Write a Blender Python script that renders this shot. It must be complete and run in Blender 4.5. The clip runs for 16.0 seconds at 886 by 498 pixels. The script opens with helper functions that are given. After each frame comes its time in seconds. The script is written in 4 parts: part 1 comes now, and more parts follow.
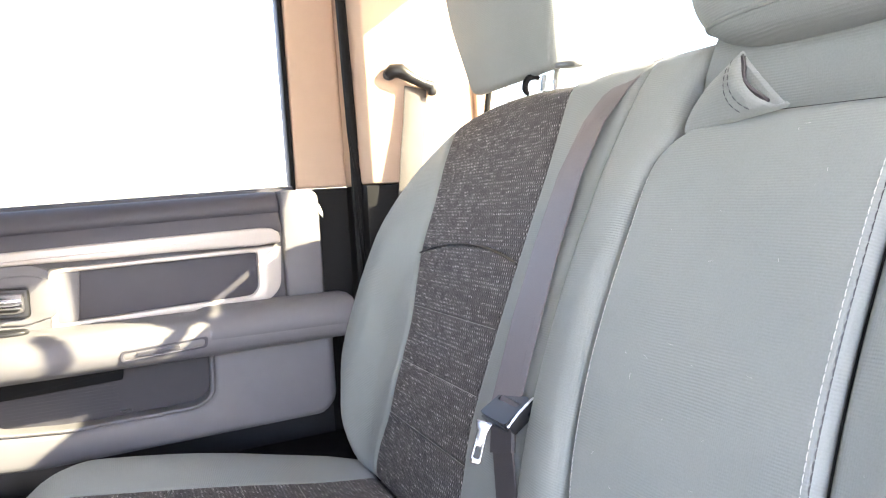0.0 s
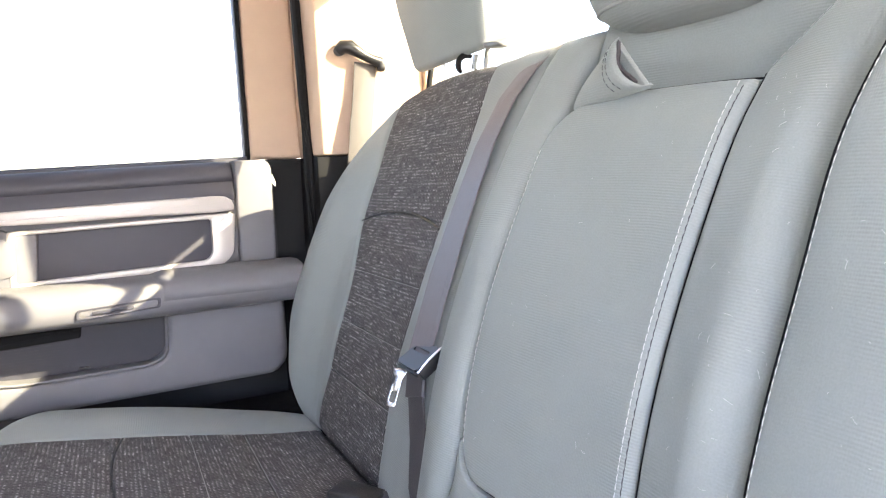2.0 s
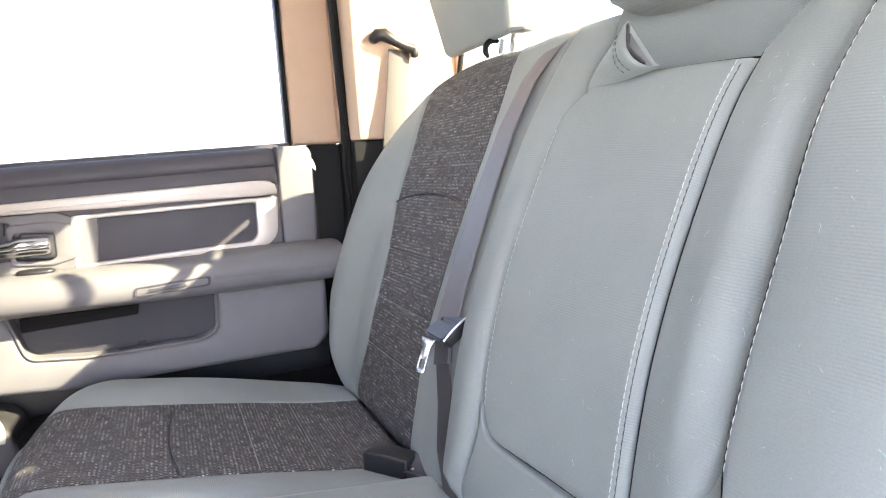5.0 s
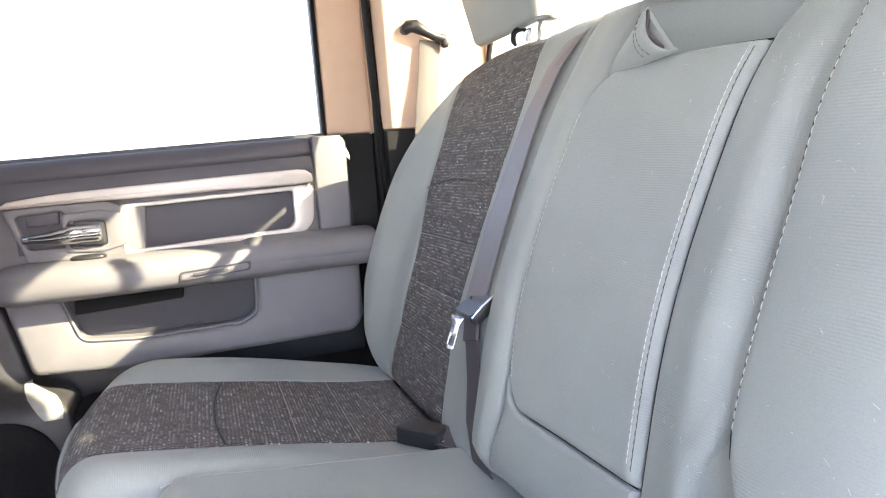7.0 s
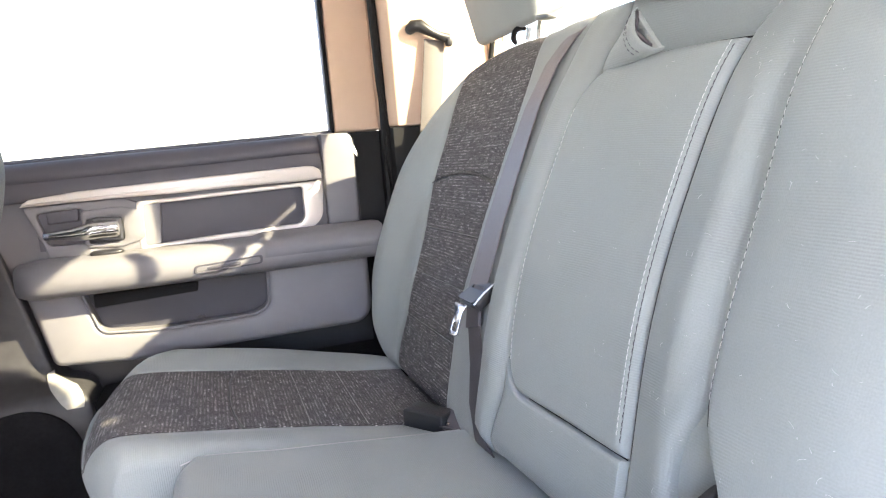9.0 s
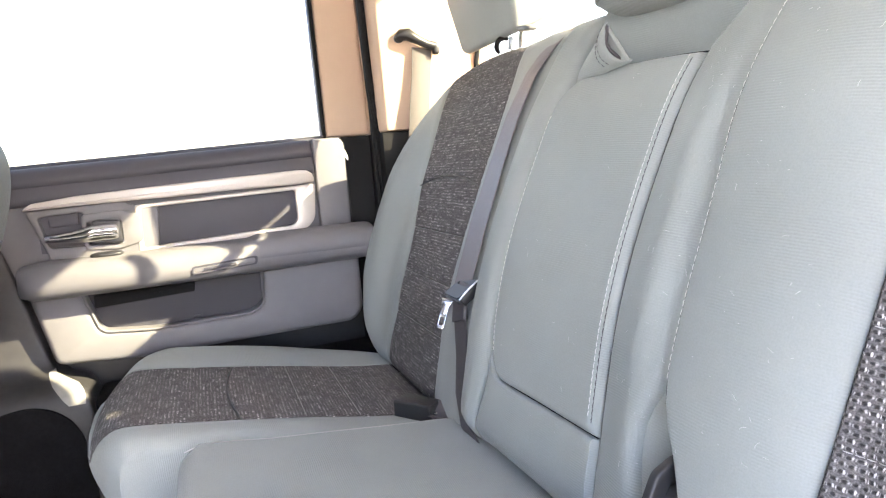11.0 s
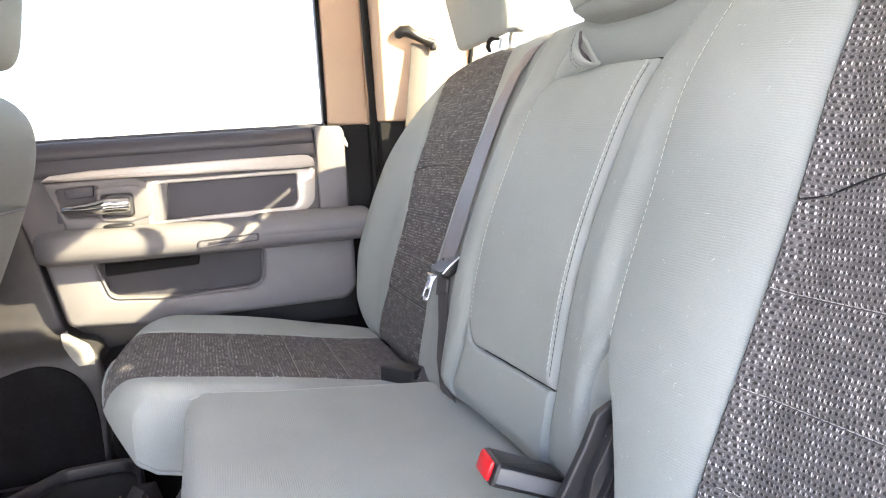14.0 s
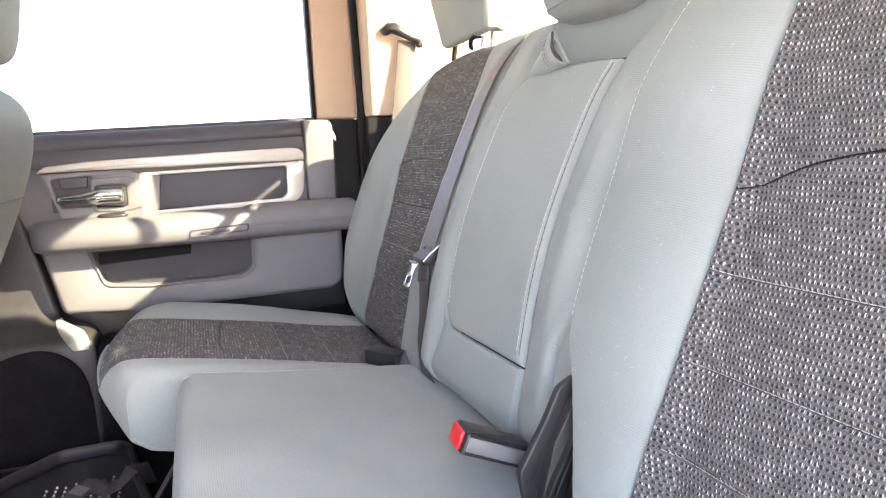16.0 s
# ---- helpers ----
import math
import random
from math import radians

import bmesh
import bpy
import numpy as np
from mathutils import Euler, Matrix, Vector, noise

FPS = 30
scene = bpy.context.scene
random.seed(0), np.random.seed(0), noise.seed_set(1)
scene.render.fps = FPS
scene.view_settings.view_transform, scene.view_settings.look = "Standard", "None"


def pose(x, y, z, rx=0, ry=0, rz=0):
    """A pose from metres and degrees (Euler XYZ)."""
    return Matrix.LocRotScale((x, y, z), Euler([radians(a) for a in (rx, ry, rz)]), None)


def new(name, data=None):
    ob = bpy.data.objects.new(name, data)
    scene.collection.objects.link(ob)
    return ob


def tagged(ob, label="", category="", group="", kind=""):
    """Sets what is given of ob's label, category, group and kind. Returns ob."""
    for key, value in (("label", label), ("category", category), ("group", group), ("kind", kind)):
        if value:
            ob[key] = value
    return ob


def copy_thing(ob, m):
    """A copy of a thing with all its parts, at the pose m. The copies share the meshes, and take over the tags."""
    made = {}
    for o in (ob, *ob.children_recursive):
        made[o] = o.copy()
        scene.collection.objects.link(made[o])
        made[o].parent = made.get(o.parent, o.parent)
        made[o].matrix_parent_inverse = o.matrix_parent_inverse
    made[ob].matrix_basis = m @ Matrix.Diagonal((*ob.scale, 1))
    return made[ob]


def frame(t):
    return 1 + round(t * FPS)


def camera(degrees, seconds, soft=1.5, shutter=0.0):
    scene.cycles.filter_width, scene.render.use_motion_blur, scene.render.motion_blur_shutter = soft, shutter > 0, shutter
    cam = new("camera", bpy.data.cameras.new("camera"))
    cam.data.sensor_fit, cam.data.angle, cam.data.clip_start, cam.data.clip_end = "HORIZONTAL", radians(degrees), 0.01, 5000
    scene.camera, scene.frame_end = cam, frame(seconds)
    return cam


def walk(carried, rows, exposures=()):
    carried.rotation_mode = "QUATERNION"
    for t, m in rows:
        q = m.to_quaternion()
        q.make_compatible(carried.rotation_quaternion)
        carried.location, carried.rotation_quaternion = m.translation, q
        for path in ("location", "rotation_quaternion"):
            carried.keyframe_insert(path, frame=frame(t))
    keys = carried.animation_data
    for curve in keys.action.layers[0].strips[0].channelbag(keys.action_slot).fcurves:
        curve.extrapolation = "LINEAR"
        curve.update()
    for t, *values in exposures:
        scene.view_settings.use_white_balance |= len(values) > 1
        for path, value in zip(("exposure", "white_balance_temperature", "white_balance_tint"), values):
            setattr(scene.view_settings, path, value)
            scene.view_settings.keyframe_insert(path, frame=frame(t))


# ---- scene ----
cam = camera(67.2, 16.0, soft=1.2)
METRES, EYE, TILT, LEAN, TURN = 0.44, 0.76, -4.2, 3.6, -25.0
ROWS = [
    (0.0, 0.0, 0.0, 0.0, 0.0, 0.0, -0.0),
    (0.5, 0.102, -0.0869, -0.0256, -1.62, -1.2, -0.57),
    (1.0, 0.1314, -0.1209, -0.0295, -1.75, -1.65, -0.76),
    (1.5, 0.1418, -0.1367, -0.0307, -1.72, -1.77, -0.77),
    (2.0, 0.1531, -0.155, -0.0312, -1.55, -1.95, -0.7),
    (2.5, 0.1664, -0.1699, -0.032, -1.1, -2.26, -0.55),
    (3.0, 0.175, -0.1862, -0.0338, -0.76, -2.41, -0.45),
    (3.5, 0.1848, -0.2036, -0.037, -0.16, -2.72, -0.31),
    (6.0, 0.2136, -0.3022, -0.0608, 4.0, -3.63, 0.15),
    (6.5, 0.2182, -0.3213, -0.0677, 4.75, -3.86, 0.31),
    (7.0, 0.2226, -0.3425, -0.0739, 5.14, -3.96, 0.38),
    (7.5, 0.2294, -0.3629, -0.0788, 5.5, -4.21, 0.5),
    (8.0, 0.2345, -0.3854, -0.083, 5.74, -4.25, 0.55),
    (8.5, 0.2416, -0.4078, -0.0862, 5.87, -4.28, 0.68),
    (9.0, 0.2478, -0.4317, -0.0878, 5.88, -4.17, 0.85),
    (11.5, 0.2809, -0.586, -0.0915, 4.89, -3.94, 1.04),
    (12.0, 0.2899, -0.6214, -0.0998, 4.79, -3.87, 0.7),
    (12.5, 0.2971, -0.661, -0.1076, 4.76, -3.78, 0.14),
    (13.0, 0.3079, -0.6961, -0.1175, 4.9, -3.92, -0.25),
    (13.5, 0.3175, -0.7318, -0.1263, 4.98, -4.15, -0.62),
    (14.0, 0.3273, -0.7669, -0.1342, 4.97, -4.3, -0.96),
    (14.5, 0.34, -0.8009, -0.1414, 5.09, -4.31, -1.3),
    (15.0, 0.3499, -0.8282, -0.1458, 4.75, -4.02, -1.47),
    (15.5, 0.3642, -0.8518, -0.1453, 4.43, -4.52, -1.22),
    (16.0, 0.3791, -0.8806, -0.1475, 4.35, -4.69, -1.29),
]
walk(cam, [(t, pose(0, 0, EYE, TILT, LEAN, TURN) @ pose(METRES * x, METRES * y, METRES * z, 90 + pitch, roll, yaw)) for t, x, y, z, yaw, pitch, roll in ROWS],
     exposures=[(0.0, 4.56, 6750, 25), (1.5, 4.43, 6750, 25), (9.0, 4.38, 6850, 25), (12.0, 4.40, 7050, 25), (16.0, 4.45, 7200, 25)])

# ---- light ----
SUN_TO = Vector((-1.0, 0.78, -0.725)).normalized()      # the way the sunlight travels: in by the back glass
world = bpy.data.worlds.new("sky")
scene.world = world
world.use_nodes = True
wn = world.node_tree.nodes
sky = wn.new("ShaderNodeTexSky")
sky.sky_type = "NISHITA"
sky.sun_disc = False
sky.sun_elevation = math.asin(-SUN_TO.z)
sky.sun_rotation = math.atan2(-SUN_TO.x, -SUN_TO.y)
sky.dust_density = 1.3
world.node_tree.links.new(sky.outputs[0], wn["Background"].inputs[0])
wn["Background"].inputs[1].default_value = 0.15
sun = new("sun", bpy.data.lights.new("sun", "SUN"))
sun.data.energy, sun.data.angle, sun.data.color = 3.9, radians(0.6), (1.0, 0.97, 0.74)
sun.rotation_euler = SUN_TO.to_track_quat("-Z", "Y").to_euler()


# ---- materials ----
def material(name, color, rough=0.6, metal=0.0, vary=0.12, scale=30.0, bump=0.0, bump_scale=400.0, spec=0.5, sheen=0.0):
    """A principled surface with colour varied at two scales and a fine relief."""
    m = bpy.data.materials.new(name)
    m.use_nodes = True
    t = m.node_tree
    b = t.nodes["Principled BSDF"]
    co = t.nodes.new("ShaderNodeTexCoord")
    n1, n2 = t.nodes.new("ShaderNodeTexNoise"), t.nodes.new("ShaderNodeTexNoise")
    n1.inputs["Scale"].default_value, n2.inputs["Scale"].default_value = scale, scale * 0.14
    n1.inputs["Detail"].default_value = 5.0
    add = t.nodes.new("ShaderNodeMath")
    add.operation = "ADD"
    for k, n in enumerate((n1, n2)):
        t.links.new(co.outputs["Object"], n.inputs["Vector"])
        t.links.new(n.outputs["Fac"], add.inputs[k])
    ramp = t.nodes.new("ShaderNodeMapRange")
    ramp.inputs[1].default_value, ramp.inputs[2].default_value = 0.6, 1.4
    ramp.inputs[3].default_value, ramp.inputs[4].default_value = 1 - vary, 1 + vary
    t.links.new(add.outputs[0], ramp.inputs[0])
    mul = t.nodes.new("ShaderNodeVectorMath")
    mul.operation = "SCALE"
    mul.inputs[0].default_value = color
    t.links.new(ramp.outputs[0], mul.inputs["Scale"])
    t.links.new(mul.outputs[0], b.inputs["Base Color"])
    b.inputs["Roughness"].default_value, b.inputs["Metallic"].default_value = rough, metal
    b.inputs["Specular IOR Level"].default_value = spec
    if sheen:
        b.inputs["Sheen Weight"].default_value = sheen
    if bump:
        fine = t.nodes.new("ShaderNodeTexNoise")
        fine.inputs["Scale"].default_value = bump_scale
        t.links.new(co.outputs["Object"], fine.inputs["Vector"])
        bm_ = t.nodes.new("ShaderNodeBump")
        bm_.inputs["Strength"].default_value, bm_.inputs["Distance"].default_value = bump, 0.001
        t.links.new(fine.outputs["Fac"], bm_.inputs["Height"])
        t.links.new(bm_.outputs[0], b.inputs["Normal"])
    return m


def node(t, kind, *links, **values):
    """A node; links are sockets or numbers for its inputs in order."""
    n = t.nodes.new(kind)
    for k, v in values.items():
        if k == "operation":
            n.operation = v
        elif k == "blend":
            n.blend_type = v
    for k, v in enumerate(links):
        if v is None:
            continue
        if isinstance(v, bpy.types.NodeSocket):
            t.links.new(v, n.inputs[k])
        else:
            n.inputs[k].default_value = v
    return n


def sums(t, op, *v):
    return node(t, "ShaderNodeMath", *v, operation=op).outputs[0]


def cloth_material(name, color):
    """Smooth seat cloth: fine cross ribs, slow stains, a soft sheen."""
    m = bpy.data.materials.new(name)
    m.use_nodes = True
    t = m.node_tree
    b = t.nodes["Principled BSDF"]
    uv = t.nodes.new("ShaderNodeUVMap")
    obj = t.nodes.new("ShaderNodeTexCoord").outputs["Object"]
    xyz = node(t, "ShaderNodeSeparateXYZ", uv.outputs[0])
    slow = node(t, "ShaderNodeTexNoise", obj)
    slow.inputs["Scale"].default_value, slow.inputs["Detail"].default_value = 7.0, 6.0
    fine = node(t, "ShaderNodeTexNoise", obj)
    fine.inputs["Scale"].default_value, fine.inputs["Detail"].default_value = 700.0, 2.0
    wob = sums(t, "MULTIPLY", slow.outputs["Fac"], 0.012)
    rib = sums(t, "SINE", sums(t, "MULTIPLY", sums(t, "ADD", xyz.outputs[1], wob), 2 * math.pi / 0.0024))
    patch = node(t, "ShaderNodeTexNoise", obj)
    patch.inputs["Scale"].default_value = 16.0
    rib = sums(t, "MULTIPLY", rib, node(t, "ShaderNodeMapRange", patch.outputs["Fac"], 0.42, 0.66, 0.1, 1.5).outputs[0])
    warp = sums(t, "SINE", sums(t, "MULTIPLY", xyz.outputs[0], 2 * math.pi / 0.0016))
    weave = sums(t, "ADD", sums(t, "MULTIPLY", rib, 0.6), sums(t, "MULTIPLY", warp, 0.25))
    high = sums(t, "ADD", weave, fine.outputs["Fac"])
    tone = sums(t, "ADD", sums(t, "MULTIPLY", slow.outputs["Fac"], 0.34), sums(t, "ADD", 0.74, sums(t, "ADD", sums(t, "MULTIPLY", rib, 0.034), sums(t, "MULTIPLY", fine.outputs["Fac"], 0.24))))
    mul = node(t, "ShaderNodeVectorMath", color, operation="SCALE")
    t.links.new(tone, mul.inputs["Scale"])
    t.links.new(mul.outputs[0], b.inputs["Base Color"])
    b.inputs["Roughness"].default_value, b.inputs["Specular IOR Level"].default_value = 0.6, 0.28
    b.inputs["Sheen Weight"].default_value, b.inputs["Sheen Roughness"].default_value = 0.12, 0.4
    bump = t.nodes.new("ShaderNodeBump")
    bump.inputs["Strength"].default_value, bump.inputs["Distance"].default_value = 0.26, 0.0006
    t.links.new(high, bump.inputs["Height"])
    t.links.new(bump.outputs[0], b.inputs["Normal"])
    return m


def tweed_material():
    """Coarse dark knit: rows of dimples between twisted yarns, pale flecks."""
    m = bpy.data.materials.new("dark_tweed")
    m.use_nodes = True
    t = m.node_tree
    b = t.nodes["Principled BSDF"]
    uv = t.nodes.new("ShaderNodeUVMap")
    wob = node(t, "ShaderNodeTexNoise", uv.outputs[0])
    wob.inputs["Scale"].default_value, wob.inputs["Detail"].default_value = 130.0, 2.0
    off = node(t, "ShaderNodeVectorMath", wob.outputs["Color"], operation="SCALE")
    off.inputs["Scale"].default_value = 0.0026
    at = node(t, "ShaderNodeVectorMath", uv.outputs[0], off.outputs[0], operation="ADD")
    xyz = node(t, "ShaderNodeSeparateXYZ", at.outputs[0])
    cv = sums(t, "MULTIPLY", xyz.outputs[1], 1 / 0.0051)
    row = sums(t, "FLOOR", cv)
    lag = node(t, "ShaderNodeTexWhiteNoise", node(t, "ShaderNodeCombineXYZ", row, 3.7, 0.0).outputs[0])
    shift = sums(t, "ADD", sums(t, "MULTIPLY", xyz.outputs[0], 1 / 0.0047), lag.outputs["Value"])
    fu, fv = sums(t, "SUBTRACT", sums(t, "FRACT", shift), 0.5), sums(t, "SUBTRACT", sums(t, "FRACT", cv), 0.5)

    def oval(u0, ru, v0, rv):
        a, b_ = sums(t, "DIVIDE", sums(t, "SUBTRACT", fu, u0), ru), sums(t, "DIVIDE", sums(t, "SUBTRACT", fv, v0), rv)
        return sums(t, "SQRT", sums(t, "ADD", sums(t, "MULTIPLY", a, a), sums(t, "MULTIPLY", b_, b_)))
    hole = node(t, "ShaderNodeMapRange", oval(0.10, 0.24, 0.0, 0.21), 0.55, 1.35, 0.0, 1.0).outputs[0]
    cell = node(t, "ShaderNodeCombineXYZ", sums(t, "FLOOR", shift), row, 0.0)
    rnd = node(t, "ShaderNodeTexWhiteNoise", cell.outputs[0])
    fleck = node(t, "ShaderNodeMapRange", rnd.outputs["Value"], 0.0, 1.0, 0.30, 1.0).outputs[0]
    lip = sums(t, "MULTIPLY", node(t, "ShaderNodeMapRange", oval(-0.27, 0.135, 0.05, 0.30), 0.25, 1.3, 1.0, 0.0).outputs[0], fleck)
    other = node(t, "ShaderNodeMapRange", oval(0.44, 0.10, -0.05, 0.26), 0.25, 1.3, 0.55, 0.0).outputs[0]
    lip = sums(t, "ADD", lip, sums(t, "MULTIPLY", other, rnd.outputs["Value"]))
    dash = node(t, "ShaderNodeTexWhiteNoise", node(t, "ShaderNodeCombineXYZ", sums(t, "FLOOR", sums(t, "MULTIPLY", shift, 0.36)), row, 5.0).outputs[0])
    lip = sums(t, "MULTIPLY", lip, node(t, "ShaderNodeMapRange", dash.outputs["Value"], 0.2, 0.8, 0.35, 1.65).outputs[0])
    yarn = node(t, "ShaderNodeTexNoise", uv.outputs[0])
    yarn.inputs["Scale"].default_value, yarn.inputs["Detail"].default_value = 800.0, 3.0
    thread = node(t, "ShaderNodeMapRange", yarn.outputs["Fac"], 0.34, 0.68, 0.62, 1.38).outputs[0]
    slow = node(t, "ShaderNodeTexNoise", uv.outputs[0])
    slow.inputs["Scale"].default_value, slow.inputs["Detail"].default_value = 60.0, 4.0
    tone = sums(t, "MULTIPLY", sums(t, "ADD", 0.112, sums(t, "MULTIPLY", lip, 0.54)), thread)
    tone = sums(t, "MULTIPLY", tone, sums(t, "ADD", 0.55, sums(t, "MULTIPLY", slow.outputs["Fac"], 0.9)))
    tone = sums(t, "MULTIPLY", tone, sums(t, "ADD", 0.40, sums(t, "MULTIPLY", hole, 0.60)))
    mul = node(t, "ShaderNodeVectorMath", (1.0, 0.945, 0.945), operation="SCALE")
    t.links.new(tone, mul.inputs["Scale"])
    t.links.new(mul.outputs[0], b.inputs["Base Color"])
    b.inputs["Roughness"].default_value, b.inputs["Specular IOR Level"].default_value = 0.9, 0.15
    bump = t.nodes.new("ShaderNodeBump")
    bump.inputs["Strength"].default_value, bump.inputs["Distance"].default_value = 0.9, 0.0016
    t.links.new(sums(t, "ADD", hole, sums(t, "MULTIPLY", yarn.outputs["Fac"], 0.6)), bump.inputs["Height"])
    t.links.new(bump.outputs[0], b.inputs["Normal"])
    return m


# Seat cloth made darker: the front seat's dimness is in its colour.
DIMMED_CLOTH = cloth_material("dimmed_grey_cloth", (0.060, 0.070, 0.070))
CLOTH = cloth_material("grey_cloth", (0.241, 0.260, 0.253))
TWEED = tweed_material()
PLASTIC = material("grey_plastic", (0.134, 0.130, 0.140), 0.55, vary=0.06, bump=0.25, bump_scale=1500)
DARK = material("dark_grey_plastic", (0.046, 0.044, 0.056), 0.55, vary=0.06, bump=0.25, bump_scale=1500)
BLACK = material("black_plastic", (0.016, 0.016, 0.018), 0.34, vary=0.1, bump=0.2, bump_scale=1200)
# Door plastic darkened: the shade of the recess is in this colour.
POCKET_SHADE = material("shaded_pocket_plastic", (0.034, 0.033, 0.042), 0.6, vary=0.06, bump=0.25, bump_scale=1500)
CHARCOAL = material("charcoal_plastic", (0.019, 0.019, 0.021), 0.42, vary=0.08, bump=0.25, bump_scale=1500)
# Blacker than plastic or rubber: keeps sunlit trim looking shaded.
SHADE_BLACK = material("shade_black_trim", (0.0055, 0.0055, 0.0062), 0.6, vary=0.1, spec=0.2)
RUBBER = material("black_rubber", (0.010, 0.010, 0.011), 0.8, vary=0.1, spec=0.2)
CARPET = material("black_carpet", (0.009, 0.0088, 0.010), 0.95, vary=0.3, scale=150, bump=0.8, bump_scale=600, spec=0.1)
TRIM = material("warm_beige_trim", (0.53, 0.385, 0.285), 0.7, vary=0.04, bump=0.2, bump_scale=1500)
SILVER = material("satin_silver_trim", (0.52, 0.475, 0.44), 0.32, metal=0.12, vary=0.03)
CHROME = material("chrome", (0.60, 0.60, 0.62), 0.12, metal=1.0, vary=0.02)
BRIGHT = material("satin_steel", (0.80, 0.80, 0.81), 0.3, metal=0.6, vary=0.04)
STEEL = material("polished_steel", (0.7, 0.7, 0.72), 0.2, metal=1.0, vary=0.05)
SATIN = material("grey_satin_plastic", (0.16, 0.16, 0.16), 0.3, vary=0.05)
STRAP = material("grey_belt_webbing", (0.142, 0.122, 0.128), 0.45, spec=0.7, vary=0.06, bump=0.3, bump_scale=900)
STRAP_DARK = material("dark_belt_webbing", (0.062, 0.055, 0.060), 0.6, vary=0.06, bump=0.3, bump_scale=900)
STRAP_PALE = material("pale_belt_webbing", (0.066, 0.058, 0.056), 0.7, vary=0.06, bump=0.3, bump_scale=900)
LATCH = material("latch_plastic", (0.030, 0.030, 0.033), 0.35, vary=0.1, spec=0.6)
TONGUE = material("worn_steel", (0.24, 0.24, 0.25), 0.25, metal=1.0, vary=0.1)
RED = material("red_plastic", (0.78, 0.016, 0.024), 0.32, vary=0.04)
SEAM = material("grey_thread", (0.36, 0.35, 0.34), 0.8, vary=0.1)
THREAD = material("pale_thread", (0.54, 0.54, 0.52), 0.8, vary=0.1)
STUD = material("pale_stud", (0.42, 0.41, 0.40), 0.5)
MAT = material("black_floor_rubber", (0.030, 0.029, 0.032), 0.33, vary=0.15, bump=0.3, bump_scale=500)
LINER = material("headliner", (0.84, 0.82, 0.79), 0.95, vary=0.05, bump=0.4, bump_scale=600)
SILL = material("pale_tab", (0.78, 0.77, 0.74), 0.3, vary=0.03)
# Paler than the pillar: the sunlit ledge end put into colour.
SUN_SPOT = material("sun_spot_plastic", (0.27, 0.265, 0.25), 0.4, vary=0.2, scale=60)
PILLAR = material("scuffed_grey_plastic", (0.027, 0.026, 0.028), 0.5, vary=0.30, scale=55, bump=0.3, bump_scale=900)
CONCRETE = material("grey_concrete", (0.44, 0.425, 0.40), 0.9, vary=0.15, scale=2.0)


def glass_material(name, tint):
    m = bpy.data.materials.new(name)
    m.use_nodes = True
    t = m.node_tree
    t.nodes.clear()
    out, mix = t.nodes.new("ShaderNodeOutputMaterial"), t.nodes.new("ShaderNodeMixShader")
    clear, gloss, layer = t.nodes.new("ShaderNodeBsdfTransparent"), t.nodes.new("ShaderNodeBsdfGlossy"), t.nodes.new("ShaderNodeLayerWeight")
    fre = t.nodes.new("ShaderNodeMath")
    fre.operation = "POWER"
    fre.inputs[1].default_value = 4.0
    t.links.new(layer.outputs["Facing"], fre.inputs[0])
    clear.inputs[0].default_value, gloss.inputs["Roughness"].default_value = tint, 0.0
    layer.inputs[0].default_value = 0.5
    t.links.new(fre.outputs[0], mix.inputs[0])
    t.links.new(clear.outputs[0], mix.inputs[1])
    t.links.new(gloss.outputs[0], mix.inputs[2])
    t.links.new(mix.outputs[0], out.inputs[0])
    return m


GLASS = glass_material("rear_window_glass", (0.62, 0.63, 0.585, 1))
PRIVACY = glass_material("tinted_window_glass", (0.53, 0.545, 0.52, 1))
# Much darker than a real windshield, to hold back light from the front.
WINDSHIELD = glass_material("dimming_front_glass", (0.25, 0.254, 0.240, 1))


# ---- builders ----
def thing(name, at, label, category, group="", kind=""):
    ob = new(name)
    ob.location = at
    return tagged(ob, label, category, group, kind)


def part(name, shape, mat, parent=None, label="", sharp=35):
    """Links a bmesh or a mesh, given in world metres, as one object, under a thing or under a part."""
    if isinstance(shape, bmesh.types.BMesh):
        me = bpy.data.meshes.new(name)
        shape.normal_update()
        shape.to_mesh(me)
        shape.free()
    else:
        me = shape
    me.name = name
    me.polygons.foreach_set("use_smooth", [True] * len(me.polygons))
    me.set_sharp_from_angle(angle=radians(sharp))
    me.materials.append(mat)
    ob = new(name, me)
    if parent:
        ob.parent = parent
        root = parent
        while root.parent:
            root = root.parent
        ob.matrix_parent_inverse = Matrix.Translation(-Vector(root.location)) if parent is root else Matrix()
    return tagged(ob, label)


def box(x0, x1, y0, y1, z0, z1, bevel=0.0, seg=2):
    bm = bmesh.new()
    bmesh.ops.create_cube(bm, size=1.0)
    bmesh.ops.scale(bm, vec=(x1 - x0, y1 - y0, z1 - z0), verts=bm.verts)
    bmesh.ops.translate(bm, vec=((x0 + x1) / 2, (y0 + y1) / 2, (z0 + z1) / 2), verts=bm.verts)
    if bevel:
        bmesh.ops.bevel(bm, geom=bm.edges[:], offset=bevel, segments=seg, profile=0.5, affect="EDGES")
    return bm


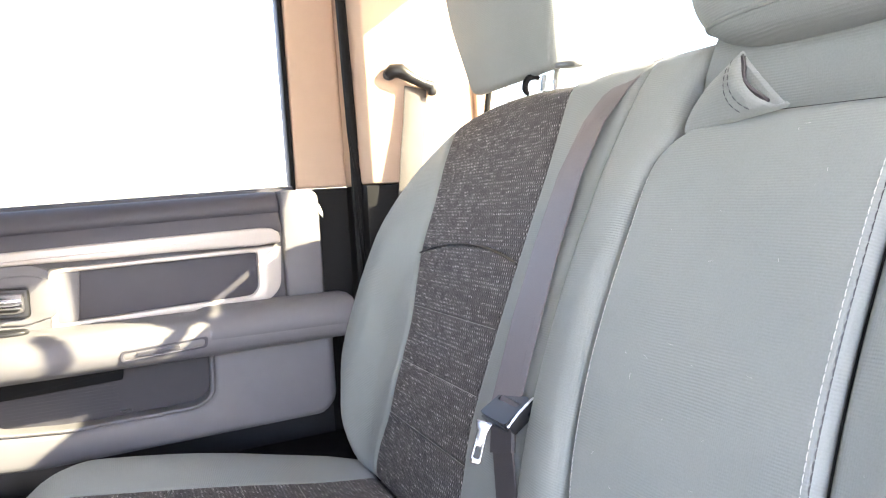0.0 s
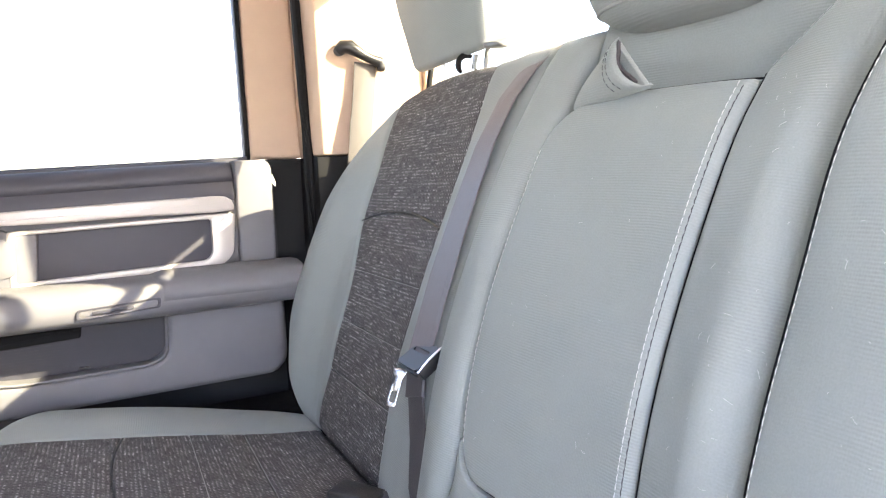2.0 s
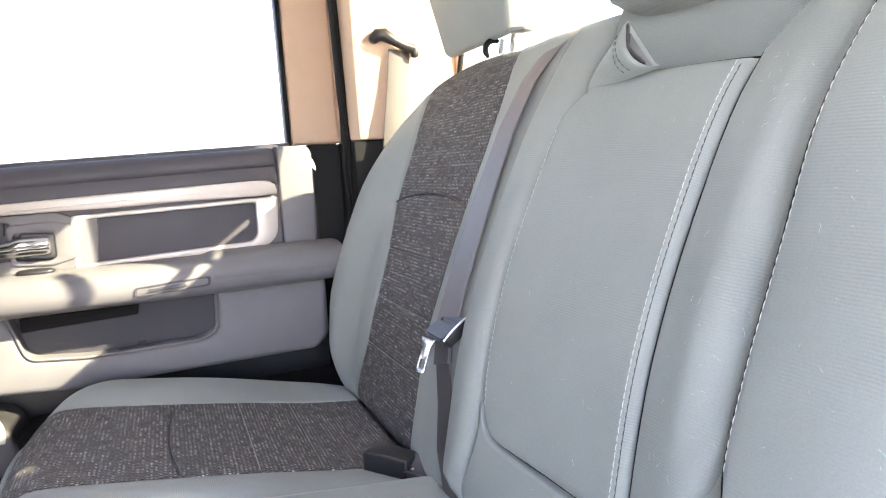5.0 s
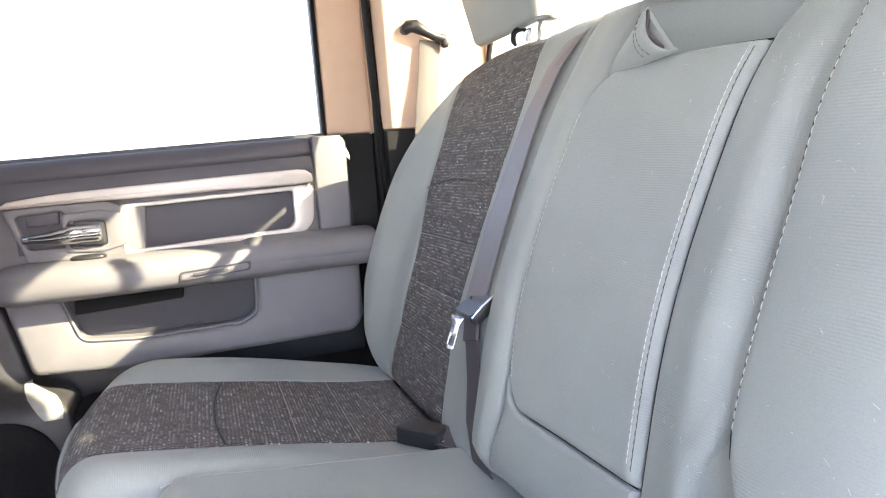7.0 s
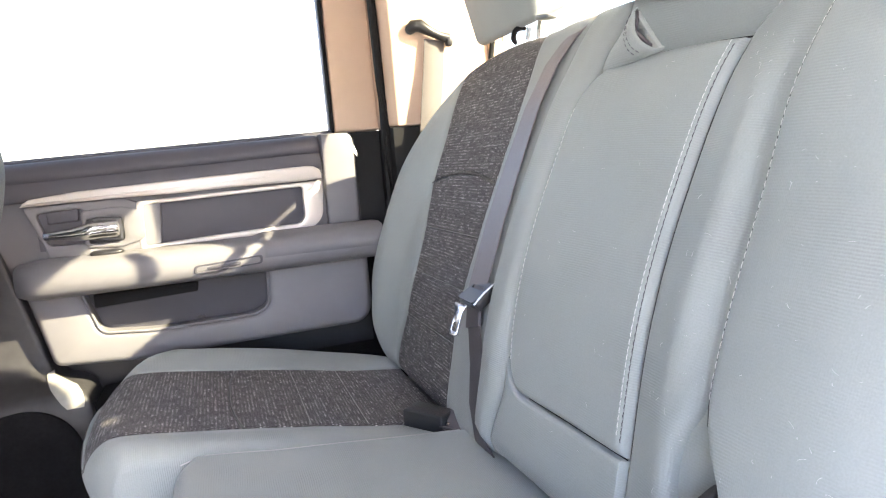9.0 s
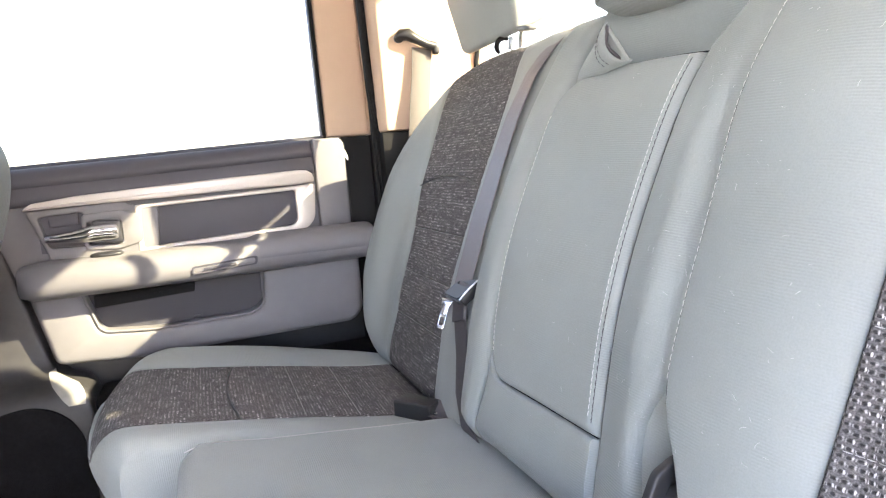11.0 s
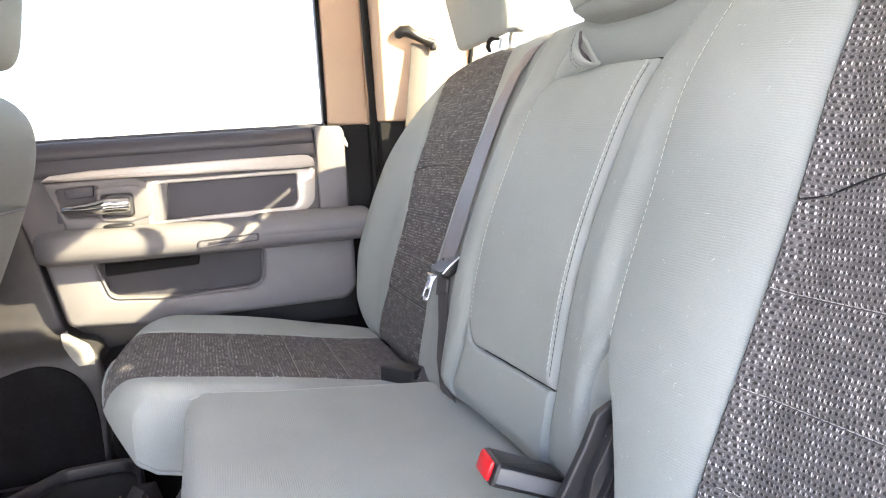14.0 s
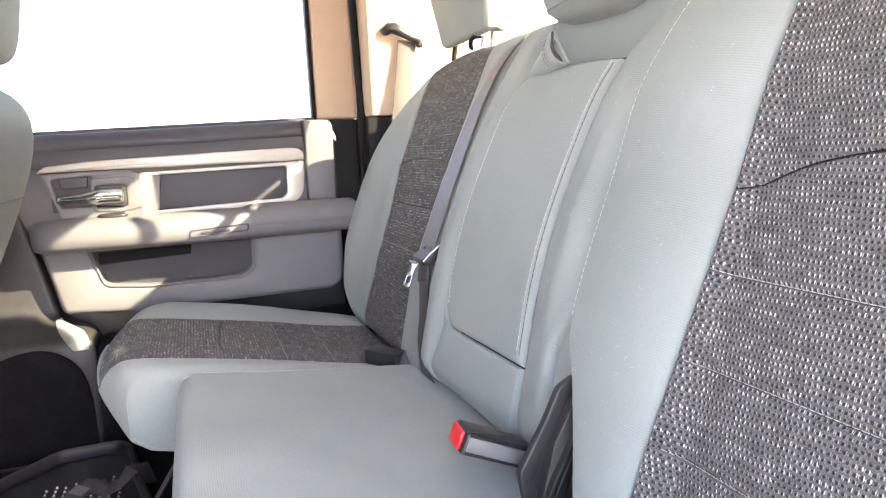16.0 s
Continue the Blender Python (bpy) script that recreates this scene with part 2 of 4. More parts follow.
def rounded(points, radius, seg=5):
    """A closed polygon with rounded corners. points: (a, b) or (a, b, own radius)."""
    out, n = [], len(points)
    for k in range(n):
        p = Vector(points[k][:2])
        r = points[k][2] if len(points[k]) > 2 else radius
        a, b = Vector(points[k - 1][:2]) - p, Vector(points[(k + 1) % n][:2]) - p
        r = min(r, a.length * 0.48, b.length * 0.48)
        if r < 1e-4:
            out.append(p)
            continue
        a, b = p + a.normalized() * r, p + b.normalized() * r
        for i in range(seg + 1):
            s = i / seg
            out.append(a * (1 - s) ** 2 + p * 2 * s * (1 - s) + b * s * s)
    return out


def plate(points, y0, y1, bevel=0.003, holes=(), radius=0.0, seg=2, axis="y", lean=0.0):
    """A flat polygon in (x, z), or in (y, z) for axis x, (x, y) for axis z, made thick from y0 (the face seen) to y1."""
    bm = bmesh.new()
    loops = [rounded(points, radius)] + [rounded(h, radius) for h in holes]

    def put(q, d):
        return {"y": (q[0], d, q[1]), "x": (d, q[0], q[1]), "z": (q[0], q[1], d)}[axis]
    edges = []
    for loop in loops:
        vs = [bm.verts.new(put(q, y0)) for q in loop]
        edges += [bm.edges.new((vs[k - 1], vs[k])) for k in range(len(vs))]
    if holes:
        bmesh.ops.triangle_fill(bm, edges=edges, use_beauty=True)
    else:
        bm.faces.new(list(bm.verts))
    faces = bm.faces[:]
    ext = bmesh.ops.extrude_face_region(bm, geom=faces)
    moved = [v for v in ext["geom"] if isinstance(v, bmesh.types.BMVert)]
    k = "xyz".index(axis)
    for v in moved:
        v.co[k] = y1
    bmesh.ops.recalc_face_normals(bm, faces=bm.faces[:])
    if bevel:
        rim = [e for e in bm.edges if len(e.link_faces) == 2 and abs(e.verts[0].co[k] - y0) < 1e-6 and abs(e.verts[1].co[k] - y0) < 1e-6
               and abs(abs(e.link_faces[0].normal[k]) - abs(e.link_faces[1].normal[k])) > 0.5]
        bmesh.ops.bevel(bm, geom=rim, offset=bevel, segments=seg, profile=0.5, affect="EDGES")
    return bm


def tube(points, radius, sides=8, flat=1.0, up=(0, 0, 1), closed=False):
    """A rod along points; radius may be a list. flat: height over width of the section."""
    bm = bmesh.new()
    pts = [Vector(p) for p in points]
    rings = []
    for k, p in enumerate(pts):
        a, b = pts[k - 1 if k or closed else 0], pts[(k + 1) % len(pts) if closed else min(k + 1, len(pts) - 1)]
        d = (b - a).normalized()
        side = d.cross(Vector(up)).normalized() if d.cross(Vector(up)).length > 1e-4 else d.orthogonal().normalized()
        top = side.cross(d).normalized()
        r = radius[k] if isinstance(radius, (list, tuple)) else radius
        rings.append([bm.verts.new(p + side * r * math.cos(q) + top * r * flat * math.sin(q)) for q in (2 * math.pi * i / sides for i in range(sides))])
    for k in range(len(rings) - (0 if closed else 1)):
        m, n = rings[k], rings[(k + 1) % len(rings)]
        for i in range(sides):
            bm.faces.new((m[i], m[(i + 1) % sides], n[(i + 1) % sides], n[i]))
    if not closed:
        bm.faces.new(rings[0][::-1])
        bm.faces.new(rings[-1])
    bmesh.ops.recalc_face_normals(bm, faces=bm.faces[:])
    return bm


def ribbon(points, width, thick, across=(0, 1, 0)):
    """Webbing along points, width along across; points may carry their own across as a fourth item."""
    bm = bmesh.new()
    pts = [Vector(p[:3]) for p in points]
    rings = []
    for k, p in enumerate(pts):
        w = Vector(points[k][3] if len(points[k]) > 3 else across).normalized()
        d = (pts[min(k + 1, len(pts) - 1)] - pts[max(k - 1, 0)]).normalized()
        w = (w - d * w.dot(d)).normalized()
        n = w.cross(d).normalized()
        e = thick * 0.5
        rings.append([bm.verts.new(p + w * a * width / 2 + n * b * e) for a, b in ((-1, 0), (-0.93, 1), (0, 1.15), (0.93, 1), (1, 0), (0.93, -1), (0, -1.15), (-0.93, -1))])
    for m, n in zip(rings, rings[1:]):
        for i in range(8):
            bm.faces.new((m[i], m[(i + 1) % 8], n[(i + 1) % 8], n[i]))
    bm.faces.new(rings[0][::-1])
    bm.faces.new(rings[-1])
    bmesh.ops.recalc_face_normals(bm, faces=bm.faces[:])
    return bm


def smooth(a, b, x):
    s = min(1.0, max(0.0, (x - a) / (b - a)))
    return s * s * (3 - 2 * s)


def curve(knots):
    """A smooth function through (x, y) knots."""
    xs, ys = [k[0] for k in knots], [k[1] for k in knots]

    def f(x):
        if x <= xs[0]:
            return ys[0]
        if x >= xs[-1]:
            return ys[-1]
        i = max(k for k in range(len(xs) - 1) if xs[k] <= x)
        h = xs[i + 1] - xs[i]
        s = (x - xs[i]) / h
        m0 = (ys[i + 1] - ys[i - 1]) / (xs[i + 1] - xs[i - 1]) if i else (ys[1] - ys[0]) / h
        m1 = (ys[i + 2] - ys[i]) / (xs[i + 2] - xs[i]) if i + 2 < len(xs) else (ys[i + 1] - ys[i]) / h
        return (ys[i] * (1 + 2 * s) * (1 - s) ** 2 + h * m0 * s * (1 - s) ** 2 + ys[i + 1] * s * s * (3 - 2 * s) + h * m1 * s * s * (s - 1))
    return f


def const(v):
    return v if callable(v) else (lambda _: v)


def quilt(place, left, right, low, high, height, base, edges, nu=26, nv=40, puff=0.0):
    """An upholstered piece. place(u, v, n) gives the world; left and right are functions of v, low and high of u;
    height(u, v) is its face, base the depth of its back. edges: (radius, drop) at left, right, low, high. It carries (u, v) in metres as UV."""
    left, right, low, high, base = const(left), const(right), const(low), const(high), const(base)

    def warp(k, n):
        q = k / n
        return 0.85 * (0.5 - 0.5 * math.cos(math.pi * q)) + 0.15 * q
    verts, uvs = [], []

    def drop(d, edge):
        r, h = edge
        if d >= r or r <= 0:
            return 0.0
        q = 1 - max(0.0, d) / r
        return h * (1 - math.sqrt(max(0.0, 1 - q * q)))
    for j in range(nv + 1):
        t = warp(j, nv)
        for i in range(nu + 1):
            s = warp(i, nu)
            um = 0.5 * (left(0) + right(0))
            v = 0.0
            u = um
            for _ in range(4):
                v = low(u) * (1 - t) + high(u) * t
                u = left(v) * (1 - s) + right(v) * s
            a = [drop(u - left(v), edges[0]), drop(right(v) - u, edges[1]), drop(v - low(u), edges[2]), drop(high(u) - v, edges[3])]
            n = height(u, v) - math.sqrt(sum(q * q for q in a)) + puff * (16 * s * (1 - s) * t * (1 - t)) ** 0.4
            verts.append(place(u, v, max(n, base(v) + 0.001)))
            uvs.append((u, v))
    w = nu + 1
    faces = [(j * w + i, j * w + i + 1, (j + 1) * w + i + 1, (j + 1) * w + i) for j in range(nv) for i in range(nu)]
    ring = [i for i in range(nu)] + [j * w + nu for j in range(nv)] + [nv * w + i for i in range(nu, 0, -1)] + [j * w for j in range(nv, 0, -1)]
    back = len(verts)
    for k in ring:
        u, v = uvs[k]
        verts.append(place(u, v, base(v)))
        uvs.append((u, v))
    m = len(ring)
    for k in range(m):
        faces.append((ring[k], back + k, back + (k + 1) % m, ring[(k + 1) % m]))
    faces.append(tuple(back + k for k in range(m)))
    me = bpy.data.meshes.new("quilt")
    me.from_pydata([tuple(v) for v in verts], [], faces)
    layer = me.uv_layers.new(name="UVMap")
    for loop in me.loops:
        layer.data[loop.index].uv = uvs[loop.vertex_index]
    bm = bmesh.new()
    bm.from_mesh(me)
    bmesh.ops.recalc_face_normals(bm, faces=bm.faces[:])
    bm.to_mesh(me)
    bm.free()
    return me


def stitches(points, length=0.0045, gap=0.0025, radius=0.0007, normal=(-1, 0, 0)):
    """A run of thread dashes along a line of points."""
    bm = bmesh.new()
    pts = [Vector(p) for p in points]
    runs = [0.0]
    for p, q in zip(pts, pts[1:]):
        runs.append(runs[-1] + (q - p).length)

    def at(d):
        k = max(i for i in range(len(pts) - 1) if runs[i] <= d)
        return pts[k].lerp(pts[k + 1], min(1.0, (d - runs[k]) / max(1e-6, runs[k + 1] - runs[k])))
    d = 0.0
    while d + length < runs[-1]:
        p, q = at(d), at(d + length)
        w = (q - p).normalized()
        side = w.cross(Vector(normal)).normalized() * radius
        up = side.cross(w).normalized() * radius
        m = p.lerp(q, 0.5) + up * 0.8
        rings = [[bm.verts.new(c + side * math.cos(k) * f + up * math.sin(k) * f) for k in (0, 1.571, 3.142, 4.712)] for c, f in ((p, 0.6), (m, 1.0), (q, 0.6))]
        for r0, r1 in zip(rings, rings[1:]):
            for k in range(4):
                bm.faces.new((r0[k], r0[(k + 1) % 4], r1[(k + 1) % 4], r1[k]))
        bm.faces.new(rings[0][::-1])
        bm.faces.new(rings[-1])
        d += length + gap
    return bm


def sweep(section, stations):
    """A closed section of (y, z) carried along x. stations: (x, dy, dz, scale about the section's first point)."""
    bm = bmesh.new()
    o = section[0]
    rings = [[bm.verts.new((x, o[0] + (y - o[0]) * f + dy, o[1] + (z - o[1]) * f + dz)) for y, z in section] for x, dy, dz, f in stations]
    n = len(section)
    for m, k in zip(rings, rings[1:]):
        for i in range(n):
            bm.faces.new((m[i], m[(i + 1) % n], k[(i + 1) % n], k[i]))
    bm.faces.new(rings[0][::-1])
    bm.faces.new(rings[-1])
    bmesh.ops.recalc_face_normals(bm, faces=bm.faces[:])
    return bm


def pad(middle, half, power=4.0, turn=(0, 0, 0), cuts=22, taper=0.0):
    """A stuffed block with soft edges. taper: how much narrower its foot is than its head."""
    bm = bmesh.new()
    bmesh.ops.create_cube(bm, size=2.0)
    bmesh.ops.subdivide_edges(bm, edges=bm.edges[:], cuts=cuts, use_grid_fill=True)
    spin = Euler([radians(q) for q in turn]).to_matrix()
    for v in bm.verts:
        d = Vector([math.sin(c * math.pi / 2) * 0.5 + c * 0.5 for c in v.co]).normalized()
        r = sum(abs(d[k]) ** power for k in range(3)) ** (-1 / power)
        q = Vector([d[k] * r * half[k] for k in range(3)])
        q.y *= 1 - taper * 0.5 * (1 - q.z / half[2])
        v.co = spin @ q + Vector(middle)
    bmesh.ops.recalc_face_normals(bm, faces=bm.faces[:])
    layer = bm.loops.layers.uv.new("UVMap")
    for f in bm.faces:
        for loop in f.loops:
            loop[layer].uv = (loop.vert.co.y, loop.vert.co.z)
    return bm


# ---- the cab's shell ----
WEST, EAST = -0.56, 1.30          # near and far sides of the body
FLOOR = 0.09
ground = part("ground", box(-60, 60, -60, 60, -0.52, -0.46), CONCRETE)
tagged(ground, "grey sunlit concrete ground round the truck", "ground", kind="structure")
floor = part("floor", box(-1.7, 0.68, WEST, EAST, FLOOR - 0.06, FLOOR), CARPET)
tagged(floor, "black carpeted floor of the truck cab", "floor", kind="structure")
ceiling = part("ceiling", box(-0.90, 0.68, WEST, EAST, 1.305, 1.36), LINER)
tagged(ceiling, "pale cloth headliner over the cab", "ceiling", kind="structure")
back = part("wall_back", plate([(WEST, FLOOR), (1.29, FLOOR), (1.29, 1.30), (WEST, 1.30)], 0.62, 0.66, 0.004, holes=[[(-0.46, 0.85), (1.150, 0.85), (1.140, 1.248), (-0.45, 1.248)]], axis="x", radius=0.03), TRIM)
tagged(back, "beige back wall of the cab round the rear glass", "wall", kind="structure")
rear_glass = part("window_rear", box(0.650, 0.654, -0.46, 1.15, 0.85, 1.248), GLASS)
tagged(rear_glass, "clear rear window glass", "window", kind="structure")
latch_block = part("window_latch", box(0.632, 0.649, 0.504, 0.526, 1.092, 1.165, 0.004), RUBBER)
tagged(latch_block, "black latch of the sliding rear window", "window latch", kind="structure")
front = part("wall_front", box(-1.70, -1.64, WEST, EAST, FLOOR, 0.95), DARK)
tagged(front, "plain dark bulkhead at the cab's front", "wall", kind="structure")
shield = part("window_front", plate([(-1.690, 0.952), (-1.684, 0.952), (-0.906, 1.330), (-0.912, 1.330)], WEST, EAST, 0.0), WINDSHIELD)
tagged(shield, "unseen sloping windshield, darkened to dim the front light", "window", kind="structure")
# Unseen side: rear opening narrowed, front one added, to balance the light.
near_side = part("wall_near", plate([(-1.63, FLOOR), (0.61, FLOOR), (0.61, 1.30), (-1.63, 1.30)], WEST, WEST + 0.05, 0.0,
                 holes=[[(-0.42, FLOOR + 0.02), (0.25, FLOOR + 0.02), (0.25, 1.22), (-0.42, 1.20)], [(-1.45, FLOOR + 0.02), (-0.56, FLOOR + 0.02), (-0.56, 1.22), (-1.05, 1.22), (-1.45, 0.95)]], radius=0.0), DARK)
tagged(near_side, "unseen dark cab side with openings sized to shape the light", "wall", kind="structure")
far_side = part("wall_far_front", plate([(-1.63, FLOOR), (-0.63, FLOOR), (-0.63, 1.30), (-1.63, 1.30)], 1.22, 1.27, 0.0,
                holes=[[(-1.3, 0.86), (-0.76, 0.86), (-0.76, 1.20), (-1.1, 1.20)]], radius=0.03), DARK)
tagged(far_side, "dark front part of the cab side", "wall", kind="structure")
# Unseen pane added to dim the light through this opening.
far_glass = part("window_far_front", box(-1.30, -0.76, 1.243, 1.247, 0.86, 1.20), WINDSHIELD)
tagged(far_glass, "unseen dark front door glass, added to dim the light", "window", kind="structure")


# ---- the far door ----
door = thing("rear_door", (-0.02, 1.22, 0.388), "closed grey rear door with padded armrest and map pocket", "door")
part("lower_panel", plate([(-0.333, 0.545), (-0.303, 0.398), (-0.157, 0.386), (0.285, 0.390), (0.309, 0.415), (0.310, 0.545)], 1.163, 1.215, 0.012,
     holes=[[(-0.240, 0.535, 0.008), (-0.216, 0.451, 0.015), (-0.120, 0.441, 0.02), (0.070, 0.443, 0.02), (0.096, 0.458, 0.02), (0.100, 0.535, 0.015)]], radius=0.015, seg=3), PLASTIC, door)
part("pocket_lip", tube([(x, 1.1655, z) for x, z in rounded([(-0.240, 0.530), (-0.216, 0.451, 0.015), (-0.120, 0.441, 0.02), (0.070, 0.443, 0.02), (0.096, 0.458, 0.02), (0.100, 0.530)], 0.004)], 0.0030, 8), PLASTIC, door)
pocket = part("map_pocket", box(-0.245, 0.105, 1.206, 1.214, 0.43, 0.545), POCKET_SHADE, door, "recessed map pocket with its shade in the colour")
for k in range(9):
    part("rib", box(-0.222, -0.045, 1.2054, 1.2065, 0.449 + 0.0052 * k, 0.4515 + 0.0052 * k), POCKET_SHADE, pocket)
# A black plate paints the slot's deep shade; nothing is cut out.
part("slot", plate([(-0.226, 0.494), (-0.037, 0.501), (-0.034, 0.520), (-0.226, 0.520)], 1.195, 1.2055, 0.003, radius=0.004), RUBBER, pocket, "black plate standing for the deep shaded pull slot")
part("clip", box(-0.045, -0.028, 1.199, 1.2055, 0.445, 0.449, 0.001), BLACK, pocket)
part("upper_panel", plate([(-0.372, 0.54), (0.243, 0.54), (0.243, 0.735), (-0.332, 0.728), (-0.385, 0.728)], 1.222, 1.262, 0.004, radius=0.006), PLASTIC, door)
part("rear_corner", plate([(0.243, 0.545), (0.309, 0.545), (0.313, 0.70), (0.313, 0.795, 0.022), (0.243, 0.795), (0.243, 0.60)], 1.211, 1.262, 0.006, radius=0.0, seg=3), PLASTIC, door)
BELT = [(1.262, 0.715), (1.262, 0.787), (1.246, 0.789), (1.232, 0.786), (1.222, 0.778), (1.216, 0.766), (1.2145, 0.757), (1.219, 0.751), (1.2155, 0.742), (1.212, 0.730), (1.212, 0.720), (1.217, 0.715)]
part("belt_pad", sweep(BELT, [(x, 0, 0.026 * x, 1) for x in (-0.40, -0.2, 0.0, 0.15, 0.235)] + [(0.2415, 0.003, 0.006, 0.97)]), DARK, door, "dark padded top roll", 50)
part("window_seal", sweep([(1.262, 0.787), (1.280, 0.787), (1.280, 0.796), (1.268, 0.797), (1.262, 0.793)], [(x, 0, 0.026 * x, 1) for x in (-0.40, 0.278)]), DARK, door)
part("trim_strip", plate([(-0.325, 0.699), (-0.318, 0.706), (-0.308, 0.712), (-0.229, 0.7195), (-0.11, 0.7235), (0.059, 0.728), (0.205, 0.731, 0.0), (0.222, 0.729), (0.233, 0.722), (0.2365, 0.712), (0.2355, 0.7035), (0.20, 0.7005), (0.056, 0.7015), (-0.05, 0.6995), (-0.125, 0.7005), (-0.232, 0.7005)],
     1.1995, 1.224, 0.0045, radius=0.0, seg=3), SILVER, door, "satin silver trim strip")
part("insert_frame", plate([(-0.128, 0.690), (0.216, 0.698), (0.237, 0.697, 0.004), (0.231, 0.621, 0.02), (0.206, 0.600, 0.02), (-0.130, 0.593)], 1.203, 1.224, 0.003,
     holes=[[(-0.116, 0.683), (0.194, 0.689), (0.193, 0.626, 0.01), (0.182, 0.613, 0.01), (-0.120, 0.603)]], radius=0.006), SILVER, door, "thin silver frame")
part("insert_pad", plate([(-0.12, 0.60), (0.20, 0.606), (0.20, 0.692), (-0.12, 0.686)], 1.2165, 1.2225, 0.002), DARK, door)
bezel = part("handle_bezel", plate([(-0.322, 0.697), (-0.240, 0.699), (-0.149, 0.701), (-0.126, 0.689), (-0.084, 0.684, 0.004), (-0.091, 0.603, 0.004), (-0.129, 0.593), (-0.178, 0.582), (-0.288, 0.588), (-0.296, 0.622)], 1.2045, 1.2235, 0.004,
     holes=[[(-0.302, 0.684), (-0.222, 0.688), (-0.216, 0.662, 0.004), (-0.158, 0.662), (-0.160, 0.620), (-0.288, 0.622)]], radius=0.010), PLASTIC, door)
part("cup", box(-0.306, -0.150, 1.219, 1.2225, 0.612, 0.692), DARK, bezel)
part("ring", plate([(-0.226, 0.682), (-0.156, 0.685), (-0.118, 0.672), (-0.118, 0.618), (-0.163, 0.607), (-0.226, 0.612)], 1.2005, 1.2055, 0.002,
     holes=[[(-0.219, 0.668), (-0.155, 0.668), (-0.155, 0.618), (-0.219, 0.618)]], radius=0.010), PLASTIC, bezel)
part("block", plate([(-0.286, 0.686), (-0.230, 0.688), (-0.232, 0.664), (-0.284, 0.662)], 1.209, 1.220, 0.003, radius=0.004), DARK, bezel)
LEVER = [(1.199, 0.627), (1.190, 0.6275), (1.183, 0.631), (1.179, 0.637), (1.1785, 0.642), (1.181, 0.6445), (1.1795, 0.648), (1.182, 0.655), (1.188, 0.660), (1.199, 0.661)]
handle = part("door_handle", sweep(LEVER, [(-0.2935, 0.0, 0.0080, 0.34), (-0.290, -0.001, 0.0070, 0.46), (-0.270, -0.002, 0.0050, 0.52), (-0.245, -0.003, 0.0020, 0.70), (-0.222, -0.003, -0.0005, 0.92), (-0.205, -0.001, 0.0, 1.0), (-0.190, 0.001, 0.0, 1.0), (-0.172, -0.002, 0.0, 0.98), (-0.163, -0.001, 0.001, 0.93), (-0.1605, 0.001, 0.004, 0.75)]), CHROME, door, "chrome door pull", 50)
part("pivot", plate([(-0.208, 0.668), (-0.155, 0.664), (-0.156, 0.620), (-0.206, 0.622)], 1.1935, 1.2045, 0.002, holes=[[(-0.200, 0.660), (-0.164, 0.657), (-0.165, 0.627), (-0.199, 0.629)]], radius=0.006), BLACK, handle, "black handle frame")
ARM = [(1.215, 0.565), (1.215, 0.598), (1.160, 0.600), (1.128, 0.597), (1.112, 0.589), (1.105, 0.576), (1.103, 0.560), (1.105, 0.546), (1.114, 0.536), (1.135, 0.531), (1.215, 0.530)]
part("armrest", sweep(ARM, [(-0.352, 0.055, 0.0, 0.35), (-0.349, 0.035, 0.0, 0.6), (-0.338, 0.016, 0.0, 0.85), (-0.318, 0.005, 0.0, 0.96), (-0.29, 0.0, 0.001, 1), (-0.15, 0.0, 0.0, 1), (0.0, 0, 0, 1), (0.09, 0, 0.0, 1), (0.20, 0, 0.001, 1), (0.335, 0, 0.002, 1)]), PLASTIC, door, "", 60)
PADTOP = [(1.218, 0.590), (1.218, 0.606), (1.160, 0.608), (1.126, 0.604), (1.109, 0.595), (1.101, 0.580), (1.099, 0.566), (1.1035, 0.560), (1.115, 0.575), (1.13, 0.588)]
part("arm_pad", sweep(PADTOP, [(0.074, 0.006, -0.010, 0.98), (0.094, 0.0045, -0.0045, 1), (0.104, 0.003, -0.002, 1), (0.22, 0.002, -0.002, 1), (0.338, 0.002, -0.003, 1)]), PLASTIC, door, "", 60)
part("pull_slot", plate([(-0.036, 0.5465), (0.090, 0.5525), (0.092, 0.570), (-0.034, 0.5635)], 1.1015, 1.106, 0.001, holes=[[(-0.031, 0.550), (0.086, 0.5555), (0.087, 0.5665), (-0.030, 0.5605)]], radius=0.006), DARK, door)
part("switch", plate([(-0.012, 0.553), (0.050, 0.556), (0.050, 0.562), (-0.012, 0.559)], 1.1005, 1.106, 0.001, radius=0.003), DARK, door)
part("latch_cover", pad((-0.185, 1.165, 0.602), (0.030, 0.016, 0.006), 3.0, cuts=6), BLACK, door)
part("door_shell", box(-0.42, 0.325, 1.2635, 1.32, 0.28, 0.785), BLACK, door)
part("window_frame", plate([(0.287, 0.7985), (0.389, 0.7985), (0.384, 1.30), (0.289, 1.30)], 1.270, 1.32, 0.008, seg=3), TRIM, door, "beige window frame trim")
part("frame_seal", box(0.2775, 0.2865, 1.272, 1.310, 0.795, 1.30, 0.001), RUBBER, door)
part("tab", plate([(0.311, 0.752), (0.319, 0.742), (0.319, 0.752), (0.313, 0.768)], 1.212, 1.216, 0.0008), SILL, door, "small pale tab")
part("window_pane", box(-0.62, 0.272, 1.285, 1.290, 0.77, 1.30), PRIVACY, door, "tinted window glass")

